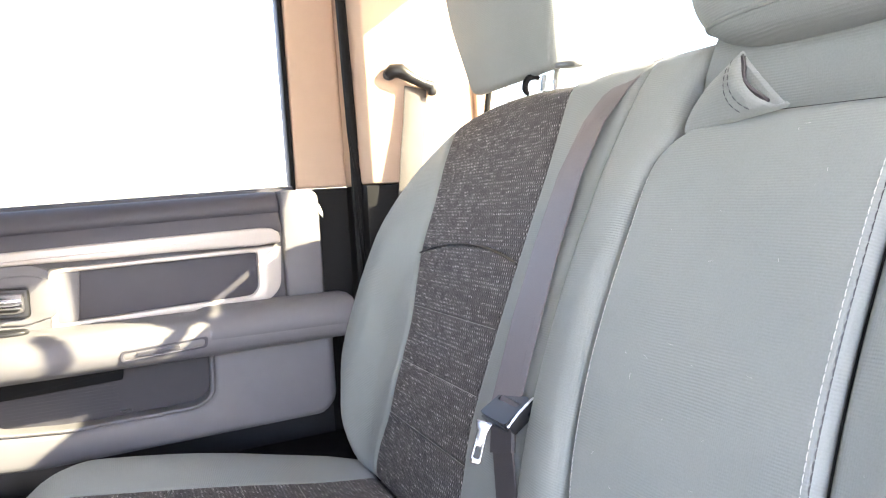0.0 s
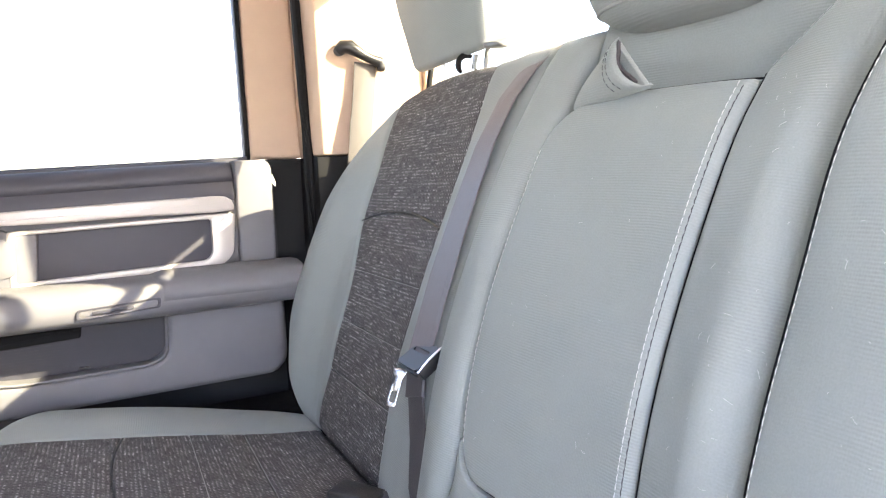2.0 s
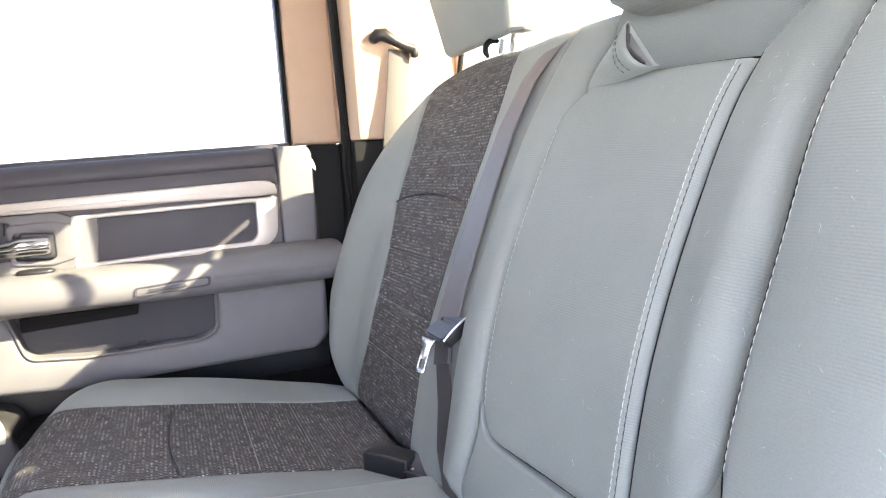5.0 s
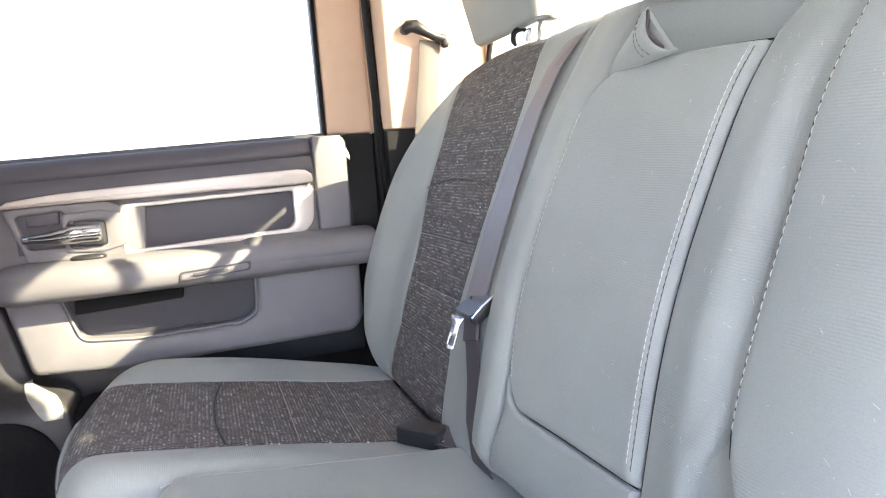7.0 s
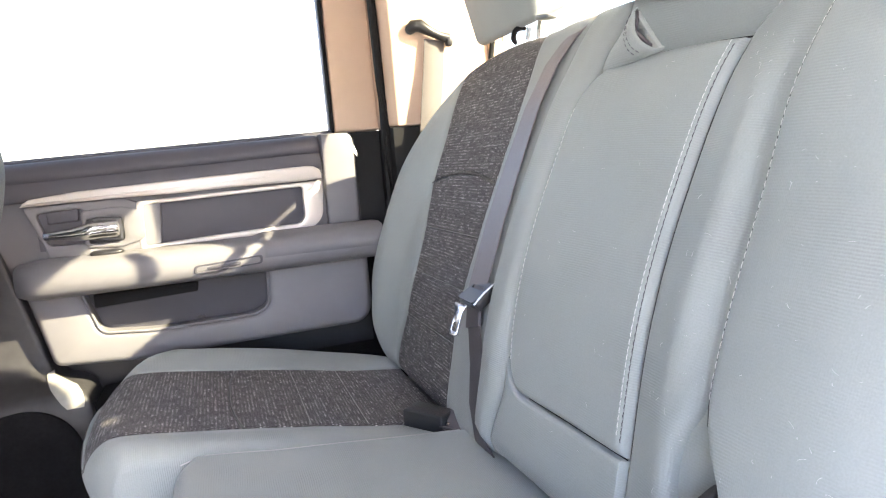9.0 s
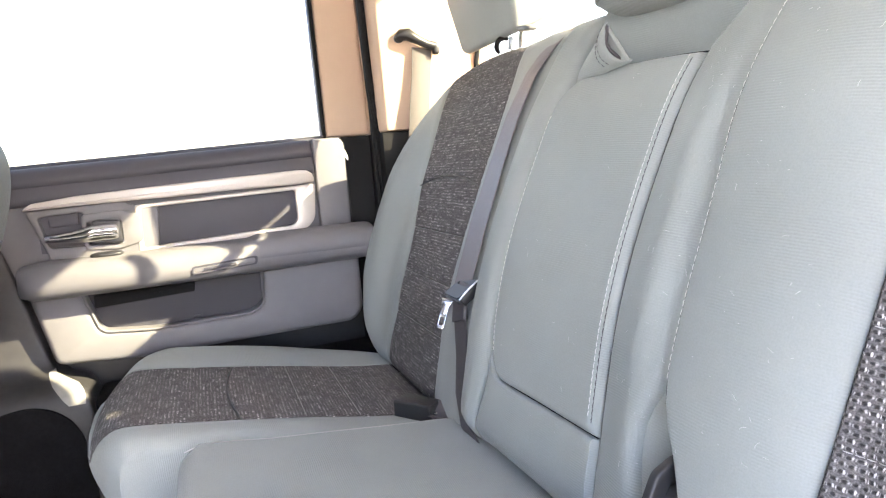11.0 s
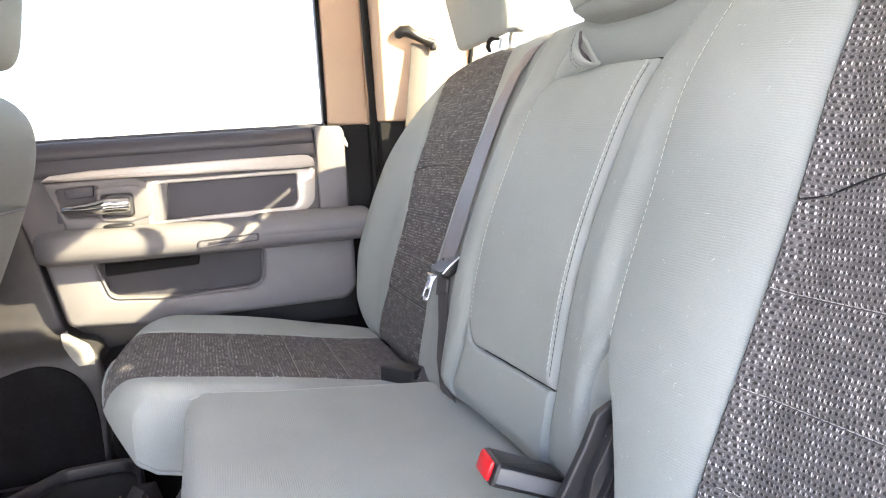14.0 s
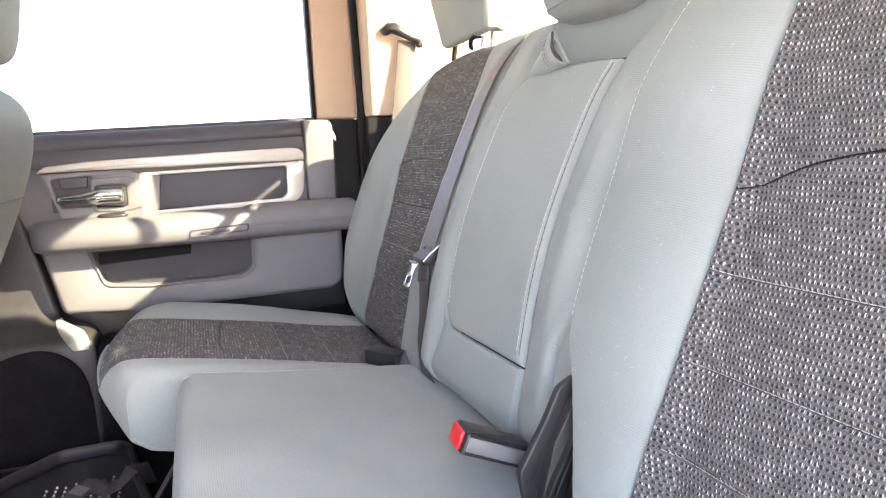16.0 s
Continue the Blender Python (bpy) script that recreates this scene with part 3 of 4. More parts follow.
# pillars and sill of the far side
seal = part("door_seal", tube([(0.372, 1.188, 0.37), (0.377, 1.186, 0.60), (0.380, 1.184, 0.80), (0.377, 1.184, 0.90), (0.370, 1.186, 1.30)], [0.009, 0.010, 0.011, 0.0095, 0.0095], 10), SHADE_BLACK)
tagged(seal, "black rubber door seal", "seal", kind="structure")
lower_c = part("pillar_c_lower", plate([(0.300, FLOOR), (0.66, FLOOR), (0.66, 0.797), (0.318, 0.797), (0.312, 0.55)], 1.272, 1.32, 0.004), SHADE_BLACK)
tagged(lower_c, "corner trim below the belt line, blackened for shade", "pillar", kind="structure")
lower_q = part("quarter_trim", plate([(0.378, FLOOR), (0.61, FLOOR), (0.61, 0.796), (0.386, 0.796)], 1.150, 1.271, 0.008), SHADE_BLACK)
tagged(lower_q, "quarter panel behind the seat, blackened for shade", "pillar", kind="structure")
upper_c = part("pillar_c", plate([(0.386, 1.290), (0.386, 1.170), (0.399, 1.150, 0.004), (0.560, 1.145, 0.01), (0.618, 1.16), (0.618, 1.29)], 0.797, 1.30, 0.006, axis="z"), TRIM)
tagged(upper_c, "beige corner pillar lit by the sun", "pillar", kind="structure")


def pillar_skin():
    """The lower pillar trim: a wall that flares into a ledge and drops to the floor; its edge follows the door."""
    rows = [(1.216, 1.30, -0.46), (1.213, 0.80, -0.46), (1.209, 0.66, -0.384), (1.206, 0.54, -0.350), (1.204, 0.45, -0.328), (1.200, 0.405, -0.319), (1.190, 0.382, -0.311), (1.170, 0.371, -0.292),
            (1.148, 0.362, -0.268), (1.133, 0.352, -0.256), (1.125, 0.340, -0.249), (1.1205, 0.322, -0.244), (1.119, 0.29, -0.242), (1.119, 0.22, -0.245), (1.117, 0.092, -0.25)]
    bm = bmesh.new()
    grid = []
    for y, z, xr in rows:
        line = [bm.verts.new((-0.80 + (xr + 0.80 - 0.012) * k / 9, y, z)) for k in range(10)]
        line += [bm.verts.new((xr - 0.004, y + 0.0012, z)), bm.verts.new((xr, y + 0.005, z)), bm.verts.new((xr + 0.001, y + 0.03, z - 0.004))]
        grid.append(line)
    for p, q in zip(grid, grid[1:]):
        for k in range(len(p) - 1):
            bm.faces.new((p[k], p[k + 1], q[k + 1], q[k]))
    deep = [[bm.verts.new((v.co.x, max(v.co.y, 1.20) + 0.05, v.co.z)) for v in (line[0], line[-1])] for line in grid]
    for i in range(len(grid) - 1):
        bm.faces.new((grid[i][0], grid[i + 1][0], deep[i + 1][0], deep[i][0]))
        bm.faces.new((grid[i][-1], grid[i + 1][-1], deep[i + 1][1], deep[i][1]))
        bm.faces.new((deep[i][0], deep[i + 1][0], deep[i + 1][1], deep[i][1]))
    bmesh.ops.recalc_face_normals(bm, faces=bm.faces[:])
    return bm


def sun_spot_skin():
    """The pale patch that paints sunlight on the ledge's end, following the trim."""
    rows = [(1.199, 0.386, -0.311, -0.318), (1.186, 0.3815, -0.309, -0.322), (1.168, 0.3735, -0.290, -0.319), (1.146, 0.3640, -0.266, -0.312), (1.131, 0.3535, -0.257, -0.303), (1.1230, 0.340, -0.254, -0.294), (1.1190, 0.328, -0.256, -0.284)]
    bm = bmesh.new()
    grid = [[bm.verts.new((xl + (xr - xl) * k / 4, y, z)) for k in range(5)] for y, z, xr, xl in rows]
    for p, q in zip(grid, grid[1:]):
        for k in range(4):
            bm.faces.new((p[k], p[k + 1], q[k + 1], q[k]))
    bmesh.ops.recalc_face_normals(bm, faces=bm.faces[:])
    bmesh.ops.solidify(bm, geom=bm.faces[:], thickness=0.0015)
    return bm


b_pillar = part("pillar_b", pillar_skin(), PILLAR, sharp=60)
part("sun_spot", sun_spot_skin(), SUN_SPOT, b_pillar, "pale patch standing for sunlight on the ledge's end", 60)
tagged(b_pillar, "grey scuffed pillar trim flaring into a ledge beside the door", "pillar", kind="structure")
# Arch-shaped black sheet in carpet colour paints the shadow below the ledge.
arch_shade = part("kick_panel", plate([(-0.80, 0.10), (-0.80, 0.322), (-0.42, 0.326), (-0.39, 0.336), (-0.35, 0.340), (-0.315, 0.330), (-0.285, 0.306), (-0.267, 0.27), (-0.259, 0.22), (-0.257, 0.10)], 1.111, 1.1175, 0.003, radius=0.02), CARPET)
tagged(arch_shade, "black arch-shaped sheet standing for shade under the pillar ledge", "panel", kind="structure")
kick = part("kick_panel", box(-0.243, 0.37, 1.13, 1.25, FLOOR, 0.330, 0.012, 3), CARPET)
tagged(kick, "black carpeted kick panel along the floor", "panel", kind="structure")

# ---- rear bench ----
RECLINE = radians(22)
FOOT = Vector((0.29, 0.0, 0.34))
UP, OUT = Vector((math.sin(RECLINE), 0, math.cos(RECLINE))), Vector((-math.cos(RECLINE), 0, math.sin(RECLINE)))


def on_back(u, v, n):
    p = FOOT + UP * v + OUT * n
    return Vector((p.x, u, p.z))


def on_seat(u, v, n):
    return Vector((v, u, n))


def arch(h, base, middle, half):
    return lambda u: base + h * (1 - ((u - middle) / half) ** 2)


def seam_line(u0, u1, row, face, lift=0.0006, count=24):
    return [on_back(u, row(u), face(u, row(u)) + lift) for u in (u0 + (u1 - u0) * k / count for k in range(count + 1))]


# the far place
far_back = thing("rear_seatback", (0.30, 0.65, 0.33), "grey cloth seatback with dark tweed insert and folded centre armrest", "seatback", "rear bench")
far_body = curve([(0.0, -0.006), (0.05, 0.006), (0.10, 0.015), (0.17, 0.027), (0.28, 0.029), (0.36, 0.026), (0.45, 0.020), (0.52, 0.014), (0.58, 0.004), (0.63, -0.02)])


def far_face(u, v):
    wing = smooth(0.965, 1.06, u) * smooth(-0.08, 0.08, v) * (1 - smooth(0.36, 0.60, v))
    return far_body(v) + 0.030 * wing + 0.004 * smooth(0.655, 0.60, u)


far_l = curve([(0.0, 0.668), (0.10, 0.664), (0.25, 0.658), (0.40, 0.661), (0.50, 0.668), (0.60, 0.690)])
far_r = curve([(0.0, 0.955), (0.06, 0.94), (0.12, 0.917), (0.18, 0.907), (0.25, 0.912), (0.31, 0.935), (0.36, 0.957), (0.45, 0.975), (0.55, 1.0), (0.62, 1.012)])
far_top = curve([(0.50, 0.600), (0.60, 0.608), (0.70, 0.613), (0.80, 0.626), (0.90, 0.627), (0.97, 0.612), (1.03, 0.58), (1.08, 0.53), (1.125, 0.45)])
far_out = curve([(0.0, 1.03), (0.06, 1.075), (0.15, 1.114), (0.25, 1.126), (0.36, 1.128), (0.45, 1.115), (0.52, 1.085), (0.58, 1.03)])
part("outer_bolster", quilt(on_back, far_r, far_out, 0.0, far_top, far_face, -0.09, ((0.010, 0.012), (0.040, 0.050), (0.035, 0.03), (0.03, 0.03))), CLOTH, far_back)
part("inner_bolster", quilt(on_back, 0.541, far_l, 0.0, far_top, lambda u, v: far_face(u, v) + 0.006, -0.09, ((0.02, 0.014), (0.012, 0.007), (0.035, 0.03), (0.03, 0.03))), CLOTH, far_back)
far_rows = [const(0.0), const(0.118), const(0.197), const(0.277), arch(0.022, 0.354, 0.812, 0.155), far_top]
for k in range(5):
    part("insert_panel", quilt(on_back, far_l, far_r, far_rows[k], far_rows[k + 1], far_face, -0.05,
         ((0.010, 0.010), (0.009, 0.0115), (0.035, 0.03) if k == 0 else (0.006, 0.003), (0.03, 0.03) if k == 4 else (0.006, 0.003)), 20, 16), TWEED, far_back, "dark woven tweed panel")
for row in far_rows[1:4]:
    part("seam", tube(seam_line(0.67, far_r(row(0.8)) - 0.005, row, far_face, -0.0014), 0.0004, 5), SEAM, far_back, "grey seam thread")
part("seam", tube(seam_line(0.667, 0.955, far_rows[4], far_face, -0.0004), 0.0015, 5), BLACK, far_back, "black seam thread")

# the middle place, in one piece with the far one
mid_body = curve([(0.0, -0.012), (0.05, 0.008), (0.12, 0.021), (0.22, 0.038), (0.30, 0.043), (0.40, 0.039), (0.46, 0.032), (0.505, 0.020), (0.56, 0.004), (0.63, -0.03)])


def mid_face(u, v):
    return mid_body(v) + (0.11 if u > 0.355 else 0.06) * (u - 0.355)


def flank_face(u, v):
    valley = smooth(FLAP(v) + 0.040, FLAP(v) + 0.002, u) * smooth(0.17, 0.25, v) * (1 - smooth(0.60, 0.70, v))
    return mid_face(u, v) + 0.002 - 0.009 * smooth(0.205, 0.253, u) + 0.034 * smooth(0.555, 0.66, v) - 0.015 * valley


pan_r = curve([(0.1180, 0.436), (0.126, 0.448), (0.137, 0.457), (0.155, 0.4625), (0.20, 0.465), (0.40, 0.464), (0.455, 0.4630), (0.480, 0.4520), (0.495, 0.432), (0.505, 0.403)])
pan_t = curve([(0.24, 0.502), (0.30, 0.506), (0.40, 0.507), (0.43, 0.503), (0.47, 0.497)])
armrest = part("armrest_panel", quilt(on_back, 0.2580, pan_r, 0.1180, pan_t, mid_face, -0.09, ((0.0075, 0.012), (0.008, 0.012), (0.007, 0.010), (0.010, 0.016)), 30, 48), CLOTH, far_back)


def along(u, v0, v1, face, lift=0.0004, count=30):
    u = const(u)
    return [on_back(u(v), v, face(u(v), v) + lift) for v in (v0 + (v1 - v0) * k / count for k in range(count + 1))]


part("stitching", stitches(along(0.2650, 0.135, 0.498, lambda u, v: mid_face(u, v) - 0.0001, 0.0002), 0.0054, 0.0014, 0.00050), THREAD, armrest, "pale stitching")
part("stitching", stitches(along(0.2612, 0.13, 0.50, lambda u, v: mid_face(u, v) - 0.0020, 0.0002), 0.0066, 0.0006, 0.00062), BLACK, armrest, "dark stitching")
part("stitching", stitches(along(lambda v: pan_r(v) - 0.0065, 0.15, 0.45, lambda u, v: mid_face(u, v) - 0.0004, 0.0002), 0.0050, 0.0016, 0.00055), THREAD, armrest, "pale stitching")
part("lower_panel", quilt(on_back, 0.2565, lambda v: 0.470 + 0.02 * smooth(0.12, 0.03, v), lambda u: 0.014 + 0.008 * smooth(0.25, 0.48, u), curve([(0.25, 0.1170), (0.425, 0.1170), (0.44, 0.1195), (0.45, 0.1255), (0.46, 0.137), (0.4655, 0.152)]), mid_face, -0.09, ((0.005, 0.006), (0.014, 0.010), (0.035, 0.048), (0.006, 0.008)), 26, 24), CLOTH, far_back)
rib_l = curve([(0.0, 0.493), (0.06, 0.486), (0.11, 0.475), (0.135, 0.4715), (0.165, 0.4698), (0.20, 0.4692), (0.40, 0.4682), (0.455, 0.4670), (0.475, 0.4615), (0.490, 0.461), (0.505, 0.465), (0.545, 0.4725), (0.58, 0.4645), (0.64, 0.455)])
part("rib", quilt(on_back, rib_l, 0.5405, 0.024, lambda u: far_top(0.56), lambda u, v: 0.5 * mid_face(u, v) + 0.5 * far_face(u, v) + 0.004 + 0.010 * smooth(0.54, 0.49, u) * (1 - smooth(0.42, 0.52, v)), -0.09,
     ((0.020, 0.016), (0.022, 0.012), (0.035, 0.048), (0.03, 0.03)), 20, 44), CLOTH, far_back)
FLAP = curve([(0.03, 0.176), (0.076, 0.187), (0.11, 0.196), (0.13, 0.1985), (0.148, 0.198), (0.16, 0.195), (0.175, 0.188), (0.19, 0.179), (0.22, 0.1745), (0.30, 0.173), (0.40, 0.1685), (0.50, 0.156), (0.60, 0.135), (0.70, 0.112)])
part("flank", quilt(on_back, FLAP, lambda v: 0.2543 - 0.7 * max(0.0, v - 0.51), 0.03, 0.740, flank_face, -0.09, ((0.012, 0.012), (0.005, 0.006), (0.03, 0.03), (0.03, 0.03)), 18, 50), CLOTH, far_back)
part("stitching", stitches(along(lambda v: FLAP(v) + 0.003, 0.05, 0.20, lambda u, v: mid_face(u, v) - 0.0095), 0.0044, 0.0022, 0.00042), THREAD, far_back, "pale stitching")
# Black tube darkens the groove beside the stitches, as shade would.
part("crease_shade", tube(along(lambda v: FLAP(v) - 0.0002, 0.045, 0.21, lambda u, v: mid_face(u, v) - 0.0130), 0.0005, 6), RUBBER, far_back, "dark strip standing for the shade in a seam gap")
part("side_gusset", quilt(on_back, 0.138, lambda v: FLAP(v) + 0.004, 0.03, 0.20, lambda u, v: mid_face(u, v) - 0.0115 - 0.30 * (FLAP(v) - u), -0.10, ((0.001, 0.0), (0.001, 0.0), (0.01, 0.01), (0.01, 0.01)), 12, 20), CLOTH, far_back)
upper_r = curve([(0.48, 0.459), (0.50, 0.464), (0.52, 0.4685), (0.545, 0.4705), (0.58, 0.4625), (0.64, 0.45)])
part("upper_panel", quilt(on_back, lambda v: 0.2578 - 0.7 * max(0.0, v - 0.51), upper_r, lambda u: 0.500 - 0.022 * smooth(0.41, 0.46, u), 0.64, lambda u, v: mid_face(u, v) - 0.036 + 0.058 * smooth(0.50, 0.63, v), -0.09, ((0.010, 0.008), (0.006, 0.006), (0.010, 0.010), (0.03, 0.03)), 24, 16), CLOTH, far_back)
part("stitching", stitches(along(lambda v: 0.2515 - 0.7 * max(0.0, v - 0.51), 0.512, 0.62, lambda u, v: flank_face(u, v) - 0.0004), 0.0050, 0.0018, 0.00040), SEAM, far_back, "pale stitching")
part("shell", quilt(on_back, 0.175, 1.10, 0.02, 0.55, lambda u, v: -0.088, -0.115, ((0.02, 0.01),) * 4, 8, 8), BLACK, far_back)

# Black tubes laid in the gaps round the armrest paint their shade.
for pts in (along(lambda v: 0.2562, 0.120, 0.508, lambda u, v: mid_face(u, v) - 0.0125),
            [on_back(u, pan_t(u) + 0.0012, mid_face(u, pan_t(u)) - 0.013) for u in (0.256 + 0.19 * k / 20 for k in range(21))],
            along(lambda v: pan_r(v) + 0.0008, 0.13, 0.485, lambda u, v: mid_face(u, v) - 0.009)):
    part("crease_shade", tube(pts, 0.0009, 6), RUBBER, far_back, "dark strip standing for the shade in a seam gap")

# Two more black tubes for the shade in the seams.
part("crease_shade", tube(along(lambda v: 0.5408, 0.05, 0.585, lambda u, v: far_face(u, v) - 0.006), 0.0012, 6), RUBBER, far_back, "dark strip standing for the shade in a seam gap")
part("crease_shade", tube([on_back(u, 0.1170, mid_face(u, 0.117) - 0.0095) for u in (0.258 + 0.165 * k / 14 for k in range(15))], 0.0011, 6), RUBBER, far_back, "dark strip standing for the shade in a seam gap")

# the pull loop of the armrest
loop = thing("pull_loop", on_back(0.39, 0.50, 0.02), "grey cloth pull loop sewn to the armrest", "loop")
LOOP_FOOT, LOOP_PEAK = Vector((0.345, 0.501, 0.025)), Vector((0.386, 0.547, 0.046))
LOOP_WAY = (Vector((0.094, -0.014, 0.005)), Vector((0.044, -0.004, -0.022)))          # along the band from the open rim, at its foot and its peak


def loop_at(side, s, w):
    """A place on the loop in seatback terms: side 1 front, -1 back; s from foot to peak; w from the open rim to the far end."""
    full = math.sin(math.pi * min(1.0, s ** 0.75)) ** 0.6
    rim = LOOP_FOOT.lerp(LOOP_PEAK, s) + (Vector((0.018, -0.0095, 0.012)) if side > 0 else Vector((0.003, 0.001, -0.003))) * full * (1 - 0.6 * w)
    return rim + LOOP_WAY[0].lerp(LOOP_WAY[1], s) * w


def loop_skin(thick):
    bm = bmesh.new()
    steps = [(1, k / 14) for k in range(15)] + [(-1, k / 14) for k in range(13, 0, -1)]
    skins = []
    for depth in (0.0, thick):
        rows = []
        for w in (0.0, 0.02, 0.06, 0.15, 0.3, 0.5, 0.7, 0.85, 1.0):
            row = []
            middle = sum((loop_at(a, q, w) for a, q in steps), Vector()) / len(steps)
            for a, q in steps:
                p = loop_at(a, q, w)
                axis_p = (loop_at(1, q, w) + loop_at(-1, q, w)) / 2
                toward = axis_p - p if (axis_p - p).length > 1e-5 else middle - p
                lip = 0.0028 * (1 - min(1.0, w / 0.05)) if depth == 0 else 0.0
                p = p + toward.normalized() * min(depth + lip, toward.length * 0.8)
                row.append(bm.verts.new(on_back(*p)))
            rows.append(row)
        skins.append(rows)
    n = len(steps)
    for rows in skins:
        for a, b in zip(rows, rows[1:]):
            for i in range(n):
                bm.faces.new((a[i], a[(i + 1) % n], b[(i + 1) % n], b[i]))
    bm.faces.new(skins[1][-1])
    for i in range(n):
        bm.faces.new((skins[0][0][i], skins[0][0][(i + 1) % n], skins[1][0][(i + 1) % n], skins[1][0][i]))
    bmesh.ops.recalc_face_normals(bm, faces=bm.faces[:])
    layer = bm.loops.layers.uv.new("UVMap")
    for f in bm.faces:
        for q in f.loops:
            q[layer].uv = (q.vert.co.y, q.vert.co.z)
    return bm


part("band", loop_skin(0.0062), CLOTH, loop, "", 60)
# Inner fold in dark webbing colour: paints the shade inside the loop.
part("shade_fold", ribbon([(*on_back(*(loop_at(1, q, 0.12).lerp(loop_at(-1, q, 0.12), 0.5 + 0.12 * math.sin(9 * q)))), (0.3, 1, 0)) for q in (0.10, 0.2, 0.35, 0.5, 0.65, 0.8, 0.92)], 0.014, 0.0026), STRAP_DARK, loop, "inner cloth fold, darkened for the shade inside the loop")
for w in (0.15, 0.26):
    part("stitching", stitches([on_back(*(loop_at(1, 0.12 + 0.82 * k / 16, w) + Vector((0, -0.0001, 0.0004)))) for k in range(17)], 0.005, 0.0018, 0.00042), DARK, loop, "dark stitching")

# the near place
near_back = thing("rear_seatback", (0.30, -0.1, 0.33), "grey cloth single seatback with dark tweed insert", "seatback", "rear bench")
near_body = curve([(0.0, -0.040), (0.10, -0.022), (0.20, -0.012), (0.36, -0.007), (0.46, 0.0), (0.56, -0.008), (0.63, -0.03)])


def near_face(u, v):
    q = min(1.0, max(0.0, (u - 0.012) / 0.240))
    wing = max(math.sin(math.pi * q) ** 0.75 if q > 0.5 else 1 - (1 - 2 * q) ** 3, smooth(-0.30, -0.37, u))
    return near_body(v) + 0.043 * wing * (1 - 0.4 * smooth(0.40, 0.60, v))


near_i = curve([(0.0, 0.048), (0.10, 0.040), (0.20, 0.033), (0.35, 0.029), (0.48, 0.027), (0.60, 0.030)])
near_e = curve([(0.0, 0.096), (0.05, 0.105), (0.10, 0.120), (0.145, 0.140), (0.172, 0.158), (0.20, 0.167), (0.25, 0.170), (0.30, 0.170), (0.40, 0.1655), (0.50, 0.153), (0.60, 0.132), (0.70, 0.109)])
part("inner_bolster", quilt(on_back, near_i, near_e, 0.0, 0.740, near_face, -0.09, ((0.006, 0.006), (0.007, 0.006), (0.05, 0.04), (0.03, 0.03)), 36, 50), CLOTH, near_back)
part("stitching", stitches(along(lambda v: near_e(v) - 0.0045, 0.20, 0.60, lambda u, v: near_face(u, v) + 0.0001), 0.0056, 0.0020, 0.00048), THREAD, near_back, "pale stitching")
# Black tube for the shaded valley next to the near bolster.
part("crease_shade", tube(along(lambda v: near_e(v) + 0.0014, 0.18, 0.62, lambda u, v: near_face(u, v) - 0.0065), 0.0017, 6), RUBBER, near_back, "dark strip standing for the shade in a seam gap")
part("outer_bolster", quilt(on_back, -0.43, -0.302, 0.0, 0.56, near_face, -0.09, ((0.05, 0.06), (0.007, 0.006), (0.05, 0.04), (0.06, 0.05)), 20, 30), CLOTH, near_back)
near_arch = arch(0.035, 0.356, -0.135, 0.166)
near_rows = [const(0.0), const(0.118), const(0.198), const(0.280), lambda u: near_arch(u) - 0.007 * smooth(-0.04, 0.03, u), const(0.635)]
for k in range(5):
    part("insert_panel", quilt(on_back, -0.302, lambda v: near_i(v) - 0.001, near_rows[k], near_rows[k + 1], near_face, -0.06,
         ((0.007, 0.006), (0.007, 0.006), (0.05, 0.04) if k == 0 else (0.006, 0.003), (0.03, 0.03) if k == 4 else (0.006, 0.003)), 24, 16), TWEED, near_back, "dark woven tweed panel")
for k, row in enumerate(near_rows[1:5]):
    line = seam_line(-0.29, 0.0275 if k < 3 else 0.0245, row, near_face, -0.0012, 40)
    if k < 3:
        part("seam", stitches(line, 0.0058, 0.0009, 0.0005), SEAM, near_back, "pale seam thread")
    else:
        part("seam", tube(line, 0.0006, 5), RUBBER, near_back, "black seam thread")
part("shell", quilt(on_back, -0.42, 0.16, 0.02, 0.55, lambda u, v: -0.088, -0.115, ((0.02, 0.01),) * 4, 8, 8), BLACK, near_back)

# cushions
hump = curve([(-0.20, 0.408), (-0.14, 0.414), (-0.05, 0.402), (0.10, 0.376), (0.22, 0.352), (0.34, 0.335)])


def seat_face(u, v):
    rise = max(smooth(0.965, 1.05, u), smooth(0.685, 0.63, u))
    return hump(v) + 0.012 * rise * (1 - 0.5 * smooth(0.0, 0.25, v))


front_edge = curve([(0.58, -0.128), (0.62, -0.160), (0.70, -0.186), (0.84, -0.197), (0.97, -0.186), (1.04, -0.155), (1.10, -0.095), (1.14, -0.02)])
under = curve([(-0.20, 0.385), (-0.16, 0.352), (-0.13, 0.312), (-0.08, 0.293), (0.0, 0.285), (0.34, 0.28)])
far_cushion = thing("seat_cushion", (0.05, 0.86, 0.285), "grey cloth seat cushion with dark tweed insert", "seat cushion", "rear bench")
out_edge = curve([(-0.2, 1.12), (0.0, 1.135), (0.15, 1.135), (0.25, 1.12), (0.34, 1.06)])
part("inner_bolster", quilt(on_seat, 0.589, 0.681, front_edge, 0.318, seat_face, under, ((0.030, 0.022), (0.007, 0.005), (0.05, 0.05), (0.018, 0.03)), 24, 44), CLOTH, far_cushion)
part("outer_bolster", quilt(on_seat, 0.968, out_edge, front_edge, 0.318, seat_face, under, ((0.007, 0.005), (0.07, 0.06), (0.05, 0.05), (0.018, 0.03)), 24, 44), CLOTH, far_cushion)


